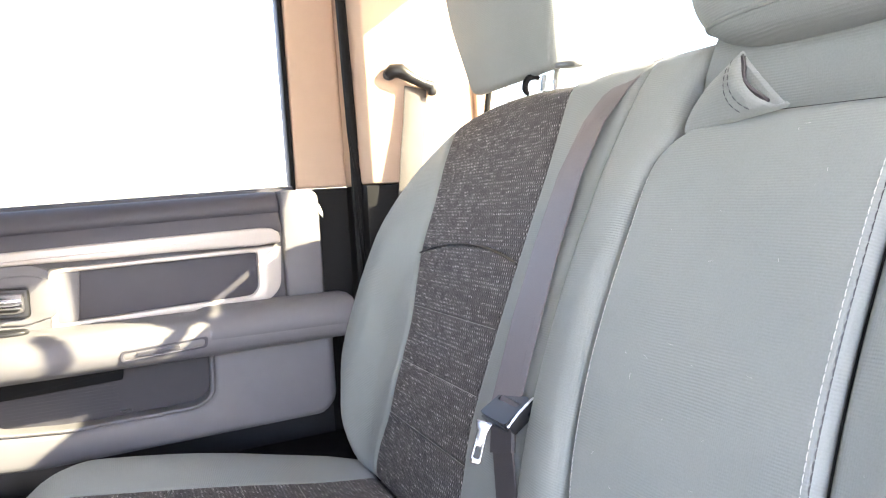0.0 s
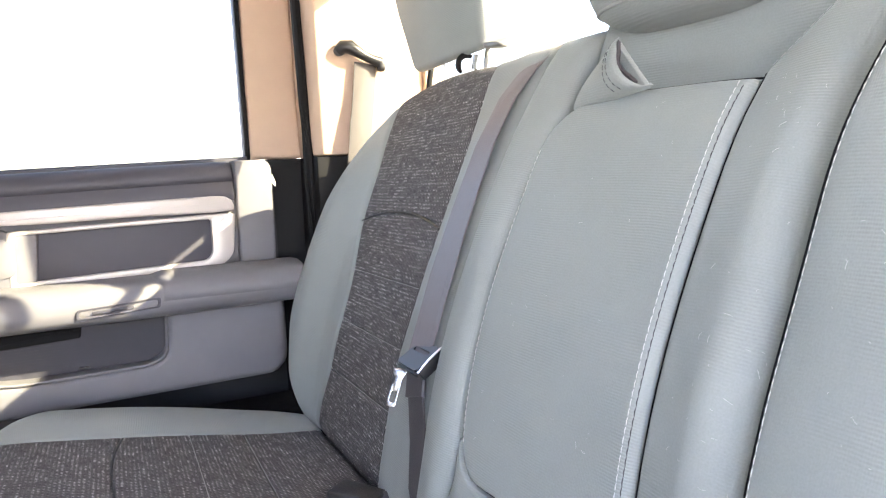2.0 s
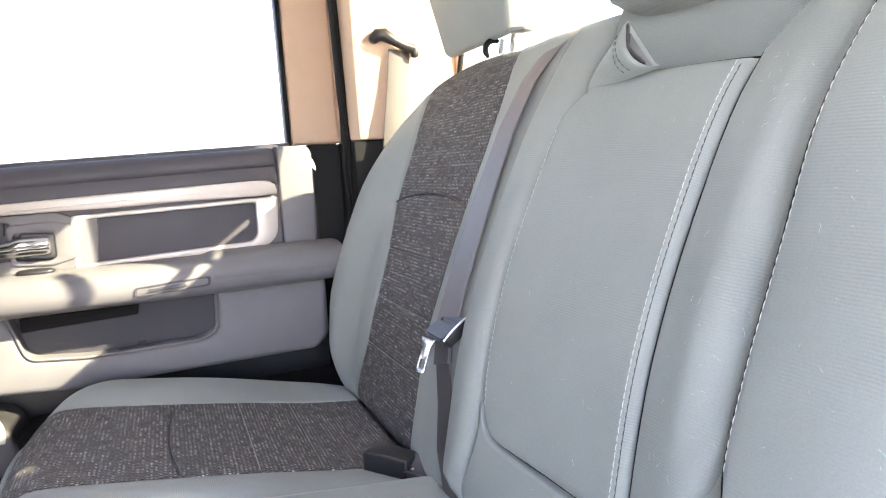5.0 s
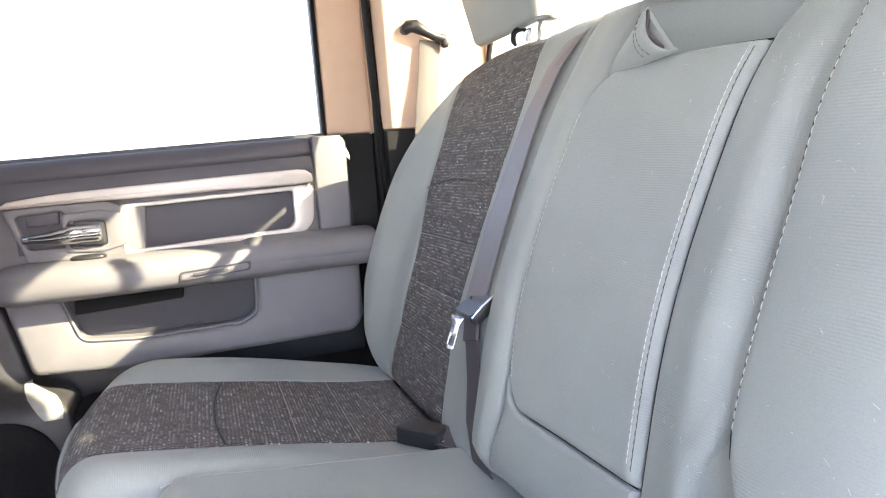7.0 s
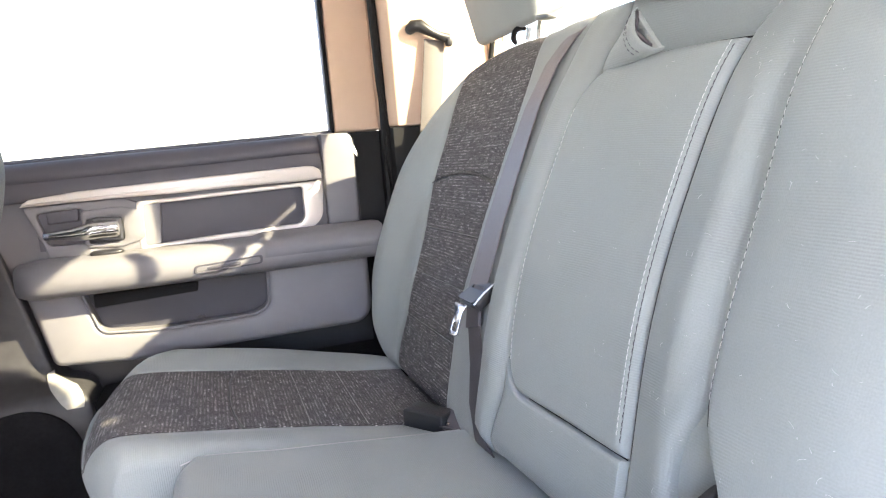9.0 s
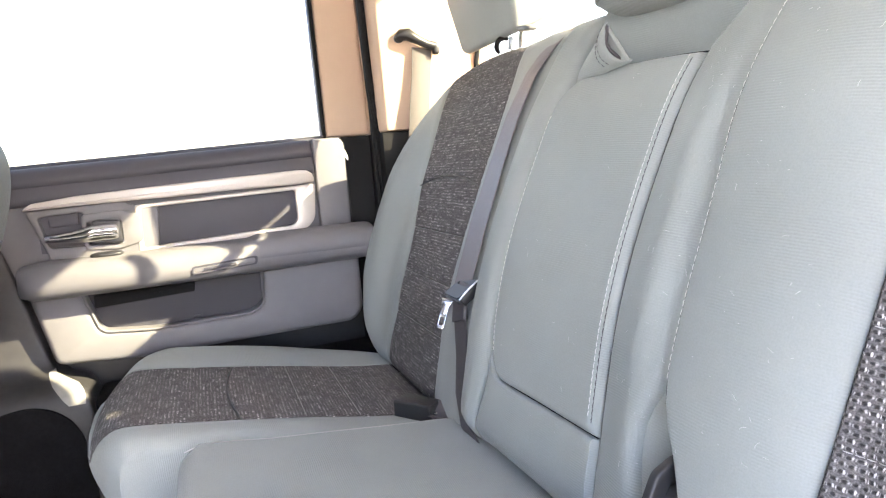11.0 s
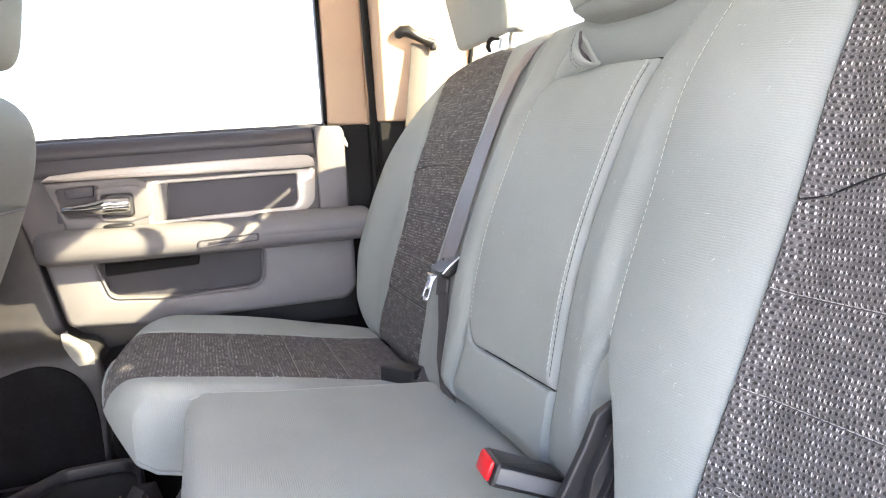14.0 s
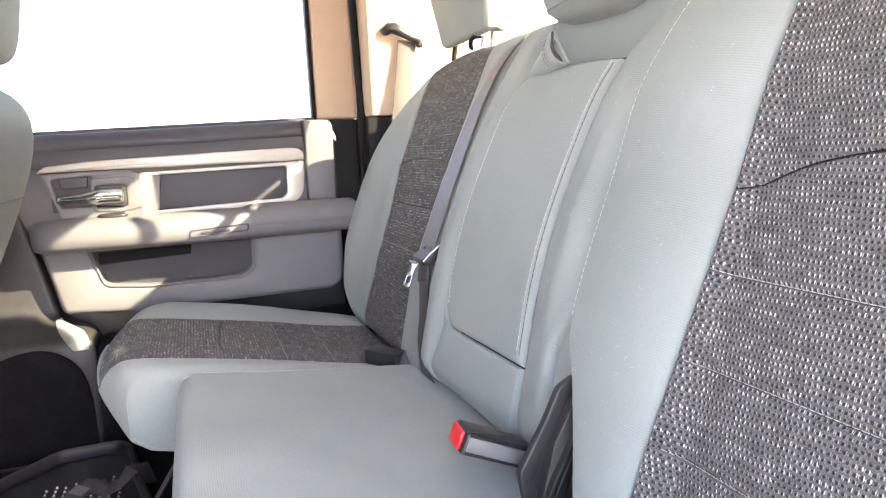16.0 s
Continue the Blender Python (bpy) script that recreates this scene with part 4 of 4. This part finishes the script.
def bow(x, h):
    return lambda u: x + h * (1 - ((u - 0.825) / 0.145) ** 2)


lines = [front_edge, bow(0.016, -0.016), const(0.105), const(0.185), const(0.318)]
for k in range(4):
    part("insert_panel", quilt(on_seat, 0.681, 0.968, lines[k], lines[k + 1], seat_face, under,
         ((0.007, 0.005), (0.007, 0.005), (0.05, 0.05) if k == 0 else (0.007, 0.004 if k == 1 else 0.002), (0.018, 0.03) if k == 3 else (0.008, 0.004 if k == 0 else 0.002)), 22, 22), TWEED, far_cushion, "dark woven tweed panel")
for x in (0.105, 0.185):
    part("seam", tube([(x, u, seat_face(u, x) - 0.0008) for u in (0.69 + 0.27 * k / 10 for k in range(11))], 0.0004, 5), SEAM, far_cushion, "grey seam thread")
part("seam", tube([(lines[1](u), u, seat_face(u, lines[1](u)) - 0.0018) for u in (0.683 + 0.283 * k / 20 for k in range(21))], 0.0016, 5), BLACK, far_cushion, "black seam thread")
part("piping", tube([(front_edge(u) + 0.004, u, under(front_edge(u)) + 0.001) for u in (1.08, 1.04, 0.97, 0.9, 0.84, 0.77, 0.70, 0.66, 0.62, 0.60, 0.588)] + [(x, 0.5875, under(x) + 0.001) for x in (-0.11, -0.08, -0.05, 0.0, 0.06)], 0.0032, 8), CLOTH, far_cushion)
mid_cushion = thing("seat_cushion", (0.1, 0.36, 0.285), "plain grey cloth middle seat cushion", "seat cushion", "rear bench")


def mid_seat(u, v):
    return hump(v) + 0.008 + 0.004 * math.sin(9 * u + 4 * v) + 0.0006 * math.sin(70 * v + 23 * u) * smooth(0.10, 0.0, v) + 0.022 * (u - 0.36) + smooth(0.0, 0.28, v) * (0.004 + 0.010 * smooth(0.2, 0.5, u)) - 0.014 * smooth(0.31, 0.145, u)


part("pad", quilt(on_seat, 0.135, 0.5865, lambda u: -0.066 + 0.012 * smooth(0.54, 0.5865, u), 0.334, mid_seat, 0.285, ((0.020, 0.018), (0.018, 0.010), (0.022, 0.03), (0.014, 0.025)), 40, 44), CLOTH, mid_cushion)
part("piping", tube([(x, 0.1505, mid_seat(0.152, x) - 0.0004) for x in (-0.04 + 0.31 * k / 20 for k in range(21))], 0.0011, 6), CLOTH, mid_cushion)
part("piping", tube([(x, 0.5795 - 0.012 * smooth(-0.03, -0.058, x), mid_seat(0.58, x) - 0.0022 - 0.006 * smooth(-0.035, -0.060, x)) for x in (-0.058 + 0.343 * k / 24 for k in range(25))], 0.0008, 6), SEAM, mid_cushion, "pale seam thread")
near_cushion = thing("seat_cushion", (0.05, -0.14, 0.285), "grey cloth seat cushion beside the doorway", "seat cushion", "rear bench")
part("pad", quilt(on_seat, -0.43, 0.10, -0.17, 0.30, lambda u, v: hump(v) - 0.03, 0.285, ((0.06, 0.06), (0.03, 0.03), (0.05, 0.05), (0.02, 0.02)), 20, 20), CLOTH, near_cushion)
base = part("storage_box", box(0.0, 0.40, -0.42, 1.08, FLOOR, 0.284, 0.01), BLACK)
tagged(base, "black plastic storage box under the rear bench", "storage box")
strut = part("seat_strut", tube([(-0.060, 0.60, 0.297), (-0.12, 0.60, 0.205), (-0.15, 0.60, FLOOR + 0.002)], 0.010, 8, 0.35), DARK)
tagged(strut, "dark grey metal strut under the seat cushion", "strut")


# ---- head restraints ----
def wedge(section, y0, y1, bevel, seg=4):
    """A section of (x, z) carried from y0 to y1, with all edges rounded."""
    bm = bmesh.new()
    a = [bm.verts.new((x, y0, z)) for x, z in section]
    b = [bm.verts.new((x, y1, z)) for x, z in section]
    n = len(section)
    for k in range(n):
        bm.faces.new((a[k], a[(k + 1) % n], b[(k + 1) % n], b[k]))
    bm.faces.new(a[::-1])
    bm.faces.new(b)
    bmesh.ops.recalc_face_normals(bm, faces=bm.faces[:])
    bmesh.ops.bevel(bm, geom=bm.edges[:], offset=bevel, segments=seg, profile=0.5, affect="EDGES")
    layer = bm.loops.layers.uv.new("UVMap")
    for f in bm.faces:
        for loop in f.loops:
            loop[layer].uv = (loop.vert.co.y, loop.vert.co.z)
    return bm


def head_restraint(y, at, half, tilt, label, posts, power=4.5, taper=0.06):
    hr = thing("head_restraint", (at[0], y, at[2] - half[2]), label, "head restraint", "rear bench")
    part("pad", pad(at, half, power, (0, tilt, 0), taper=taper), CLOTH, hr)
    turn = Euler((0, radians(tilt), 0)).to_matrix()
    ring = []
    for k in range(48):
        q = 2 * math.pi * k / 48
        e = 2 / power
        c, d = math.cos(q), math.sin(q)
        f = (1 - 0.80 ** power) ** (1 / power)
        ring.append(turn @ Vector((half[0] * f * math.copysign(abs(c) ** e, c), half[1] * (1 - taper * 0.94) * f * math.copysign(abs(d) ** e, d), -half[2] * 0.80)) + Vector(at))
    if power < 5:
        part("piping", tube(ring, 0.0024, 6, closed=True), CLOTH, hr)
    for py, mat in posts:
        foot = Vector((at[0] + 0.012, py, at[2] - half[2] - 0.07))
        post = part("post", tube([foot, foot + Vector((0.006, 0, 0.04)), foot + Vector((0.018, 0, 0.11))], 0.0055, 10), mat, hr)
        part("collar", tube([foot + Vector((0.004, 0, 0.028)), foot + Vector((0.006, 0, 0.040))], [0.011, 0.009], 12), BLACK, post)
    return hr


far_hr = thing("head_restraint", (0.54, 0.876, 0.92), "grey cloth head restraint raised on two posts", "head restraint", "rear bench")
far_pad = part("pad", wedge([(0.512, 0.918), (0.504, 1.04), (0.496, 1.175), (0.570, 1.175), (0.590, 1.08), (0.580, 0.945)], 0.728, 1.045, 0.014), CLOTH, far_hr)
hr_edge = curve([(0.90, 0.940), (0.918, 0.957), (0.94, 0.978), (0.994, 1.001), (1.034, 1.014), (1.092, 1.029), (1.175, 1.043)])
for v in far_pad.data.vertices:
    if v.co.y < 0.87:
        v.co.y += 0.0075 * max(0.0, 0.97 - v.co.z) / 0.055
    else:
        v.co.y -= 1.045 - hr_edge(v.co.z) + 0.045 * smooth(0.52, 0.58, v.co.x)
part("guide_rod", tube([(0.528, 0.885, 0.880), (0.531, 0.885, 0.935)], 0.0018, 8), STEEL, far_hr, "thin shiny rod")
for py, mat in ((0.770, STEEL), (0.966, RUBBER)):
    post = part("post", tube([(0.535, py, 0.86), (0.541, py, 0.91), (0.555, py, 0.98)], 0.005, 10), mat, far_hr)
    part("collar", tube([(0.537, py, 0.884), (0.538, py, 0.893)], [0.010, 0.008], 12), RUBBER, post)
part("release_tab", pad((0.528, 0.722, 0.924), (0.012, 0.024, 0.005), 3.0, (8, 0, 0), 6), SATIN, far_hr, "shiny release tab")
ring_axis = Vector((0.35, 0.92, 0.1)).normalized()
ring_side = ring_axis.cross(Vector((0, 0, 1))).normalized()
ring_up = ring_side.cross(ring_axis)
part("hook", tube([tuple(Vector((0.520, 0.794, 0.9085)) + 0.0125 * (math.cos(q) * ring_side + 1.1 * math.sin(q) * ring_up)) for q in (math.radians(50 + 13 * i) for i in range(15))], [0.0030, 0.0036, 0.0042] + [0.0046] * 9 + [0.0042, 0.0034, 0.0025], 8), RUBBER, far_hr, "black hook guide")
part("hook_cap", tube([(0.524, 0.779, 0.900), (0.527, 0.777, 0.921)], 0.0040, 10), STEEL, far_hr, "shiny metal collar")
head_restraint(0.352, (0.526, 0.352, 0.986), (0.056, 0.142, 0.116), 7, "grey cloth head restraint of the middle place", ((0.29, STEEL), (0.40, STEEL)), 3.6, 0.12)

# ---- belts ----
belt = thing("seat_belt", on_back(0.58, 0.60, 0.0), "grey webbing seat belt hanging over the seatback with latch plate", "seat belt")
RUN = [(0.185, 0.577, 0.048, 6), (0.22, 0.577, 0.048, 8), (0.30, 0.583, 0.047, 8), (0.38, 0.592, 0.041, 4), (0.46, 0.594, 0.036, 0), (0.52, 0.585, 0.030, -3), (0.562, 0.575, 0.018, -3), (0.588, 0.568, 0.005, 0), (0.602, 0.564, -0.010, 0), (0.598, 0.561, -0.050, 0)]      # height, place, lift, twist


def facing(turn):
    return tuple(Vector((0, 1, 0)) * math.cos(radians(turn)) + OUT * math.sin(radians(turn)))


part("webbing", ribbon([(*on_back(u, v, n), facing(q)) for v, u, n, q in RUN], 0.044, 0.0022), STRAP, belt)
for k in (-0.3, -0.1, 0.1, 0.3):
    part("weave_line", ribbon([(*(on_back(u, v, n) + Vector(facing(q)) * 0.044 * k + OUT * 0.0010), facing(q)) for v, u, n, q in RUN[1:8]], 0.0012, 0.0005), STRAP, belt)
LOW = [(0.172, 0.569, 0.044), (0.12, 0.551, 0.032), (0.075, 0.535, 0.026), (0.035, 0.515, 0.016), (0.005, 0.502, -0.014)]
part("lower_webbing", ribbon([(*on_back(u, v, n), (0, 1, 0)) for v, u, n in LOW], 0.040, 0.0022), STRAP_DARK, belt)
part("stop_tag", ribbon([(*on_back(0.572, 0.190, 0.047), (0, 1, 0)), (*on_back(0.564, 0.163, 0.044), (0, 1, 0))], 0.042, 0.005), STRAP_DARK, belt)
RISE = Vector((0.83, 0, 0.555)).normalized()          # the plate stands out from the webbing, rising towards the seatback
WING = Matrix((Vector((0, 1, 0)), RISE, Vector((0, 1, 0)).cross(RISE))).transposed()
WING.col[2] = -WING.col[2] if WING.col[2].z < 0 else WING.col[2]


def on_plate(bm, at=(0.3185, 0.566, 0.5500), m=WING):
    for q in bm.verts:
        q.co = m @ q.co + Vector(at)
    bmesh.ops.recalc_face_normals(bm, faces=bm.faces[:])
    return bm


latch = part("latch_plate", on_plate(plate([(-0.0245, -0.017), (0.026, -0.017), (0.021, 0.019), (-0.0245, 0.019)], -0.004, 0.004, 0.0018, holes=[[(-0.018, 0.004), (0.019, 0.004), (0.018, 0.010), (-0.018, 0.010)]], radius=0.004, axis="z", seg=3)), LATCH, belt, "black moulded latch plate")
part("front_lip", on_plate(box(-0.022, 0.024, -0.0195, -0.0165, -0.0055, 0.0005, 0.001)), BLACK, latch)
part("cheek", on_plate(box(-0.0285, -0.0235, -0.016, 0.026, -0.011, 0.004, 0.002)), BLACK, latch)
part("cheek_edge", on_plate(tube([(-0.0275, -0.017, 0.0015), (-0.0278, 0.0, 0.0042), (-0.0278, 0.018, 0.0046), (-0.027, 0.026, 0.002)], 0.0012, 6)), BRIGHT, latch, "shiny edge of the plate")
part("rivet", on_plate(tube([(-0.0282, 0.008, -0.005), (-0.0295, 0.008, -0.005)], 0.0022, 10)), RUBBER, latch)
tongue = plate([(-0.0090, -0.022), (0.0090, -0.022), (0.0050, -0.011), (0.0056, 0.021, 0.004), (-0.0056, 0.021, 0.004), (-0.0050, -0.011)], -0.0013, 0.0013, 0.0007, holes=[[(-0.0028, 0.004), (0.0028, 0.004), (0.0028, 0.015), (-0.0028, 0.015)]], radius=0.002, axis="z")
HANG = Vector((-0.40, -0.12, -0.91)).normalized()
SIDE = HANG.cross(Vector((0.45, 0.85, -0.25))).normalized()
part("tongue", on_plate(tongue, (0.2940, 0.580, 0.5165), Matrix((SIDE, HANG, SIDE.cross(HANG))).transposed()), TONGUE, latch, "polished steel tongue")

# the outer belt of the far place
outer = thing("seat_belt", (0.48, 1.13, 0.96), "pale sunlit seat belt hanging from a black shoulder guide", "seat belt")
part("webbing", ribbon([(0.490, 1.140, 0.968), (0.488, 1.139, 0.95), (0.481, 1.136, 0.90), (0.470, 1.131, 0.84), (0.462, 1.126, 0.79), (0.450, 1.120, 0.72)], 0.046, 0.002, (1, 0.1, 0)), STRAP_PALE, outer)
GUIDE = [(0.440, 1.146, 0.990), (0.447, 1.139, 0.997), (0.460, 1.134, 0.997), (0.480, 1.132, 0.984), (0.500, 1.132, 0.975), (0.518, 1.134, 0.970)]
guide = part("shoulder_guide", tube(GUIDE, [0.010, 0.0120, 0.0125, 0.009, 0.008, 0.010], 12, 1.1), BLACK, outer, "glossy black shoulder guide")
part("guide_end", pad((0.520, 1.133, 0.965), (0.008, 0.009, 0.013), 3, cuts=6), BLACK, guide)
part("anchor", tube([(0.442, 1.152, 0.992), (0.440, 1.138, 0.990)], 0.010, 12), BLACK, guide)

# ---- buckles ----
red = thing("buckle", (0.262, 0.225, 0.37), "black seat belt buckle with red button lying on the middle cushion", "buckle")
way = (Vector((0.302, 0.205, 0.374)) - Vector((0.222, 0.213, 0.408))).normalized()
across = Vector((0, 0, 1)).cross(way).normalized()
tilt = way.cross(across)
HUB = (0.262, 0.209, 0.391)


def lie(bm, at, a, b, c):
    m = Matrix((a, b, c)).transposed()
    for q in bm.verts:
        q.co = m @ q.co + Vector(at)
    bmesh.ops.recalc_face_normals(bm, faces=bm.faces[:])
    return bm


body = plate([(-0.040, -0.019), (0.040, -0.022), (0.040, 0.022), (-0.040, 0.019)], 0.012, -0.012, 0.005, radius=0.005, axis="z", seg=3)
housing = part("housing", lie(body, HUB, -way, -across, tilt), BLACK, red)
part("button", lie(box(0.0395, 0.0450, -0.017, 0.017, -0.0105, 0.0105, 0.003), HUB, -way, -across, tilt), RED, housing, "red release button")
part("side_plate", lie(box(-0.038, 0.035, -0.0215, -0.0200, -0.006, 0.007, 0.0005), HUB, -way, -across, tilt), PLASTIC, housing)
part("side_plate", lie(box(-0.036, 0.036, 0.0200, 0.0228, -0.008, 0.008, 0.0008), HUB, -way, -across, tilt), SATIN, housing)
part("strap", ribbon([(0.298, 0.206, 0.374), (0.315, 0.206, 0.362), (0.335, 0.206, 0.345)], 0.026, 0.006, (0, 1, 0)), BLACK, red)
grey = thing("buckle", (0.245, 0.62, 0.36), "dark grey seat belt buckle tucked into the seat crease", "buckle")
gway = Vector((0.58, -0.81, -0.03)).normalized()
gac = Vector((0, 0, 1)).cross(gway).normalized()
gup = gway.cross(gac)
part("housing", lie(plate([(-0.034, -0.019), (0.034, -0.017), (0.034, 0.017), (-0.034, 0.019)], 0.012, -0.012, 0.003, radius=0.004, axis="z", seg=3), (0.265, 0.649, 0.365), gway, gac, gup), CHARCOAL, grey)
part("strap", ribbon([(0.281, 0.624, 0.366), (0.287, 0.610, 0.367), (0.297, 0.594, 0.360), (0.310, 0.578, 0.350)], 0.034, 0.003, (0.75, 0.35, 0.7)), STRAP_DARK, grey)
part("strap_fold", ribbon([(0.280, 0.622, 0.357), (0.289, 0.604, 0.358), (0.302, 0.588, 0.352), (0.315, 0.572, 0.346)], 0.030, 0.003, (0.9, 0.2, -0.35)), STRAP_DARK, grey)
part("clasp", lie(box(0.033, 0.041, -0.011, 0.011, -0.004, 0.004, 0.001), (0.265, 0.649, 0.363), gway, gac, gup), STEEL, grey, "shiny metal clasp")

# the hinge cover in the gap beside the near place
hinge = thing("hinge_cover", (0.30, 0.15, 0.33), "black plastic hinge cover between the seatbacks", "hinge cover")
cover = part("cover", plate([(0.262, 0.386), (0.294, 0.439), (0.309, 0.469), (0.328, 0.478), (0.350, 0.478), (0.326, 0.449), (0.301, 0.412), (0.278, 0.350), (0.268, 0.350)], 0.142, 0.150, 0.003, radius=0.005, seg=3), CHARCOAL, hinge)
part("second_cover", plate([(0.278, 0.352), (0.2955, 0.4175), (0.320, 0.458), (0.345, 0.46), (0.335, 0.42), (0.302, 0.345)], 0.1295, 0.1415, 0.003, radius=0.003), CHARCOAL, hinge)
for k in range(2):
    d = 0.007 * k
    part("side_rail", plate([(0.283 + d, 0.366), (0.290 + d, 0.382), (0.314 + d, 0.424), (0.3165 + d, 0.422), (0.293 + d, 0.380), (0.2865 + d, 0.365)], 0.1205, 0.1293, 0.0008, radius=0.0), BLACK, hinge)
part("base", plate([(0.295, 0.340), (0.318, 0.385), (0.345, 0.42), (0.37, 0.42), (0.35, 0.335)], 0.112, 0.1285, 0.003, radius=0.003), BLACK, hinge)
for d in (0.0, 0.0055, 0.011):
    part("fin", plate([(0.2635 + d, 0.387 - d), (0.294 + 0.6 * d, 0.434 - d), (0.2965 + 0.6 * d, 0.4325 - d), (0.2665 + d, 0.384 - d)], 0.1445 - 0.3 * d, 0.151, 0.0006, radius=0.0), BLACK, hinge)

# ---- front seat and floor mat ----
front_seat = thing("front_seat", (-0.55, 0.78, FLOOR), "grey cloth front seat seen from behind", "seat")
part("backrest", pad((-0.440, 0.780, 0.560), (0.095, 0.255, 0.315), 3.6, (0, 24, 0), taper=0.06), DIMMED_CLOTH, front_seat)
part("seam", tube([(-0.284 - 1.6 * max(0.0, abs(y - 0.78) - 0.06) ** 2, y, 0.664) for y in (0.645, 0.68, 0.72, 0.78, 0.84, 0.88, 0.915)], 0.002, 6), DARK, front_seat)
part("head_restraint", pad((-0.312, 0.800, 1.003), (0.056, 0.165, 0.122), 4.5, (0, 8, 0)), DIMMED_CLOTH, front_seat)
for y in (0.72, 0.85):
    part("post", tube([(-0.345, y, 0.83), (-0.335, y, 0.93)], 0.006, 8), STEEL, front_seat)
part("cushion", pad((-0.70, 0.785, 0.36), (0.30, 0.26, 0.09), 4.0), DIMMED_CLOTH, front_seat)
part("base", box(-0.90, -0.50, 0.56, 1.01, FLOOR, 0.33, 0.02), BLACK, front_seat)

# Second front seat, never in view, added to block light from ahead.
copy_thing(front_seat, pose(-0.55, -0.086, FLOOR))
mat = thing("floor_mat", (-0.30, 0.85, FLOOR), "black rubber floor mat with raised rim and studs", "floor mat")
RIM = [(-0.140, 0.52), (-0.142, 0.80), (-0.172, 0.92), (-0.188, 1.05, 0.03), (-0.212, 1.092, 0.02), (-0.330, 1.090, 0.02), (-0.420, 0.99), (-0.46, 0.90), (-0.46, 0.52)]
part("sheet", plate(RIM, FLOOR + 0.010, FLOOR + 0.0005, 0.0, radius=0.02, axis="z"), MAT, mat)
part("rim", tube([(*p, FLOOR + 0.024) for p in rounded(RIM, 0.02)], 0.007, 8, 2.2, closed=True), MAT, mat)


def studs():
    bm = bmesh.new()
    for i in range(13):
        for j in range(22):
            x, y = -0.40 + 0.0165 * i, 0.70 + 0.0165 * j + (0.008 if i % 2 else 0)
            if y > 0.98 - max(0.0, -0.33 - x) * 1.2:
                continue
            m = Matrix.Translation((x, y, FLOOR + 0.0115))
            bmesh.ops.create_cone(bm, cap_ends=True, segments=6, radius1=0.0028, radius2=0.0018, depth=0.003, matrix=m)
    return bm


tagged(part("studs", studs(), STUD, mat, "small pale studs"), kind="stuff")


# ---- lint on the cloth ----
def lint():
    rng = random.Random(7)
    bm = bmesh.new()
    for k in range(150):
        zone = k % 5
        if zone < 2:
            u, face = rng.uniform(0.180, 0.235), flank_face
        elif zone < 4:
            u, face = rng.uniform(0.05, 0.140), near_face
        else:
            u, face = rng.uniform(0.29, 0.44), mid_face
        v = rng.uniform(0.10, 0.50)
        q, size, bend = rng.uniform(0, math.pi), rng.uniform(0.0015, 0.0062), rng.uniform(-0.55, 0.55)
        if rng.random() < 0.35:
            size = 0.0015
        pts = []
        for i in range(5):
            s = i / 4 - 0.5
            a = q + bend * s
            pu, pv = u + size * s * math.cos(a), v + size * s * math.sin(a)
            pts.append(on_back(pu, pv, face(pu, pv) + 0.0006 + 0.0006 * (1 - 4 * s * s)))
        rings = []
        for i, p in enumerate(pts):
            d = (pts[min(4, i + 1)] - pts[max(0, i - 1)]).normalized()
            side = d.cross(OUT).normalized() * 0.0001
            rings.append([bm.verts.new(p + side), bm.verts.new(p - side * 0.5 + OUT * 0.00016), bm.verts.new(p - side)])
        for a, b in zip(rings, rings[1:]):
            for i in range(3):
                bm.faces.new((a[i], a[(i + 1) % 3], b[(i + 1) % 3], b[i]))
    bmesh.ops.recalc_face_normals(bm, faces=bm.faces[:])
    return bm


tagged(part("lint", lint(), THREAD), "scattered white hairs and lint on the seat cloth", "lint", kind="stuff")

# ---- loose strap on the floor mat ----
loose = thing("webbing_strap", (-0.20, 0.90, FLOOR + 0.012), "dark grey webbing strap lying on the floor mat", "strap")
part("webbing", ribbon([(-0.30, 0.86, FLOOR + 0.016), (-0.272, 0.885, FLOOR + 0.030), (-0.250, 0.905, FLOOR + 0.034), (-0.222, 0.905, FLOOR + 0.018), (-0.20, 0.90, FLOOR + 0.026), (-0.178, 0.915, FLOOR + 0.046), (-0.160, 0.925, FLOOR + 0.040), (-0.150, 0.905, FLOOR + 0.016)], 0.045, 0.002, (0.25, 1, 0.2)), STRAP_DARK, loose)
part("label", ribbon([(-0.272, 0.878, FLOOR + 0.033), (-0.258, 0.896, FLOOR + 0.0365)], 0.030, 0.001, (0.25, 1, 0.2)), STRAP, loose, "paler sewn end")
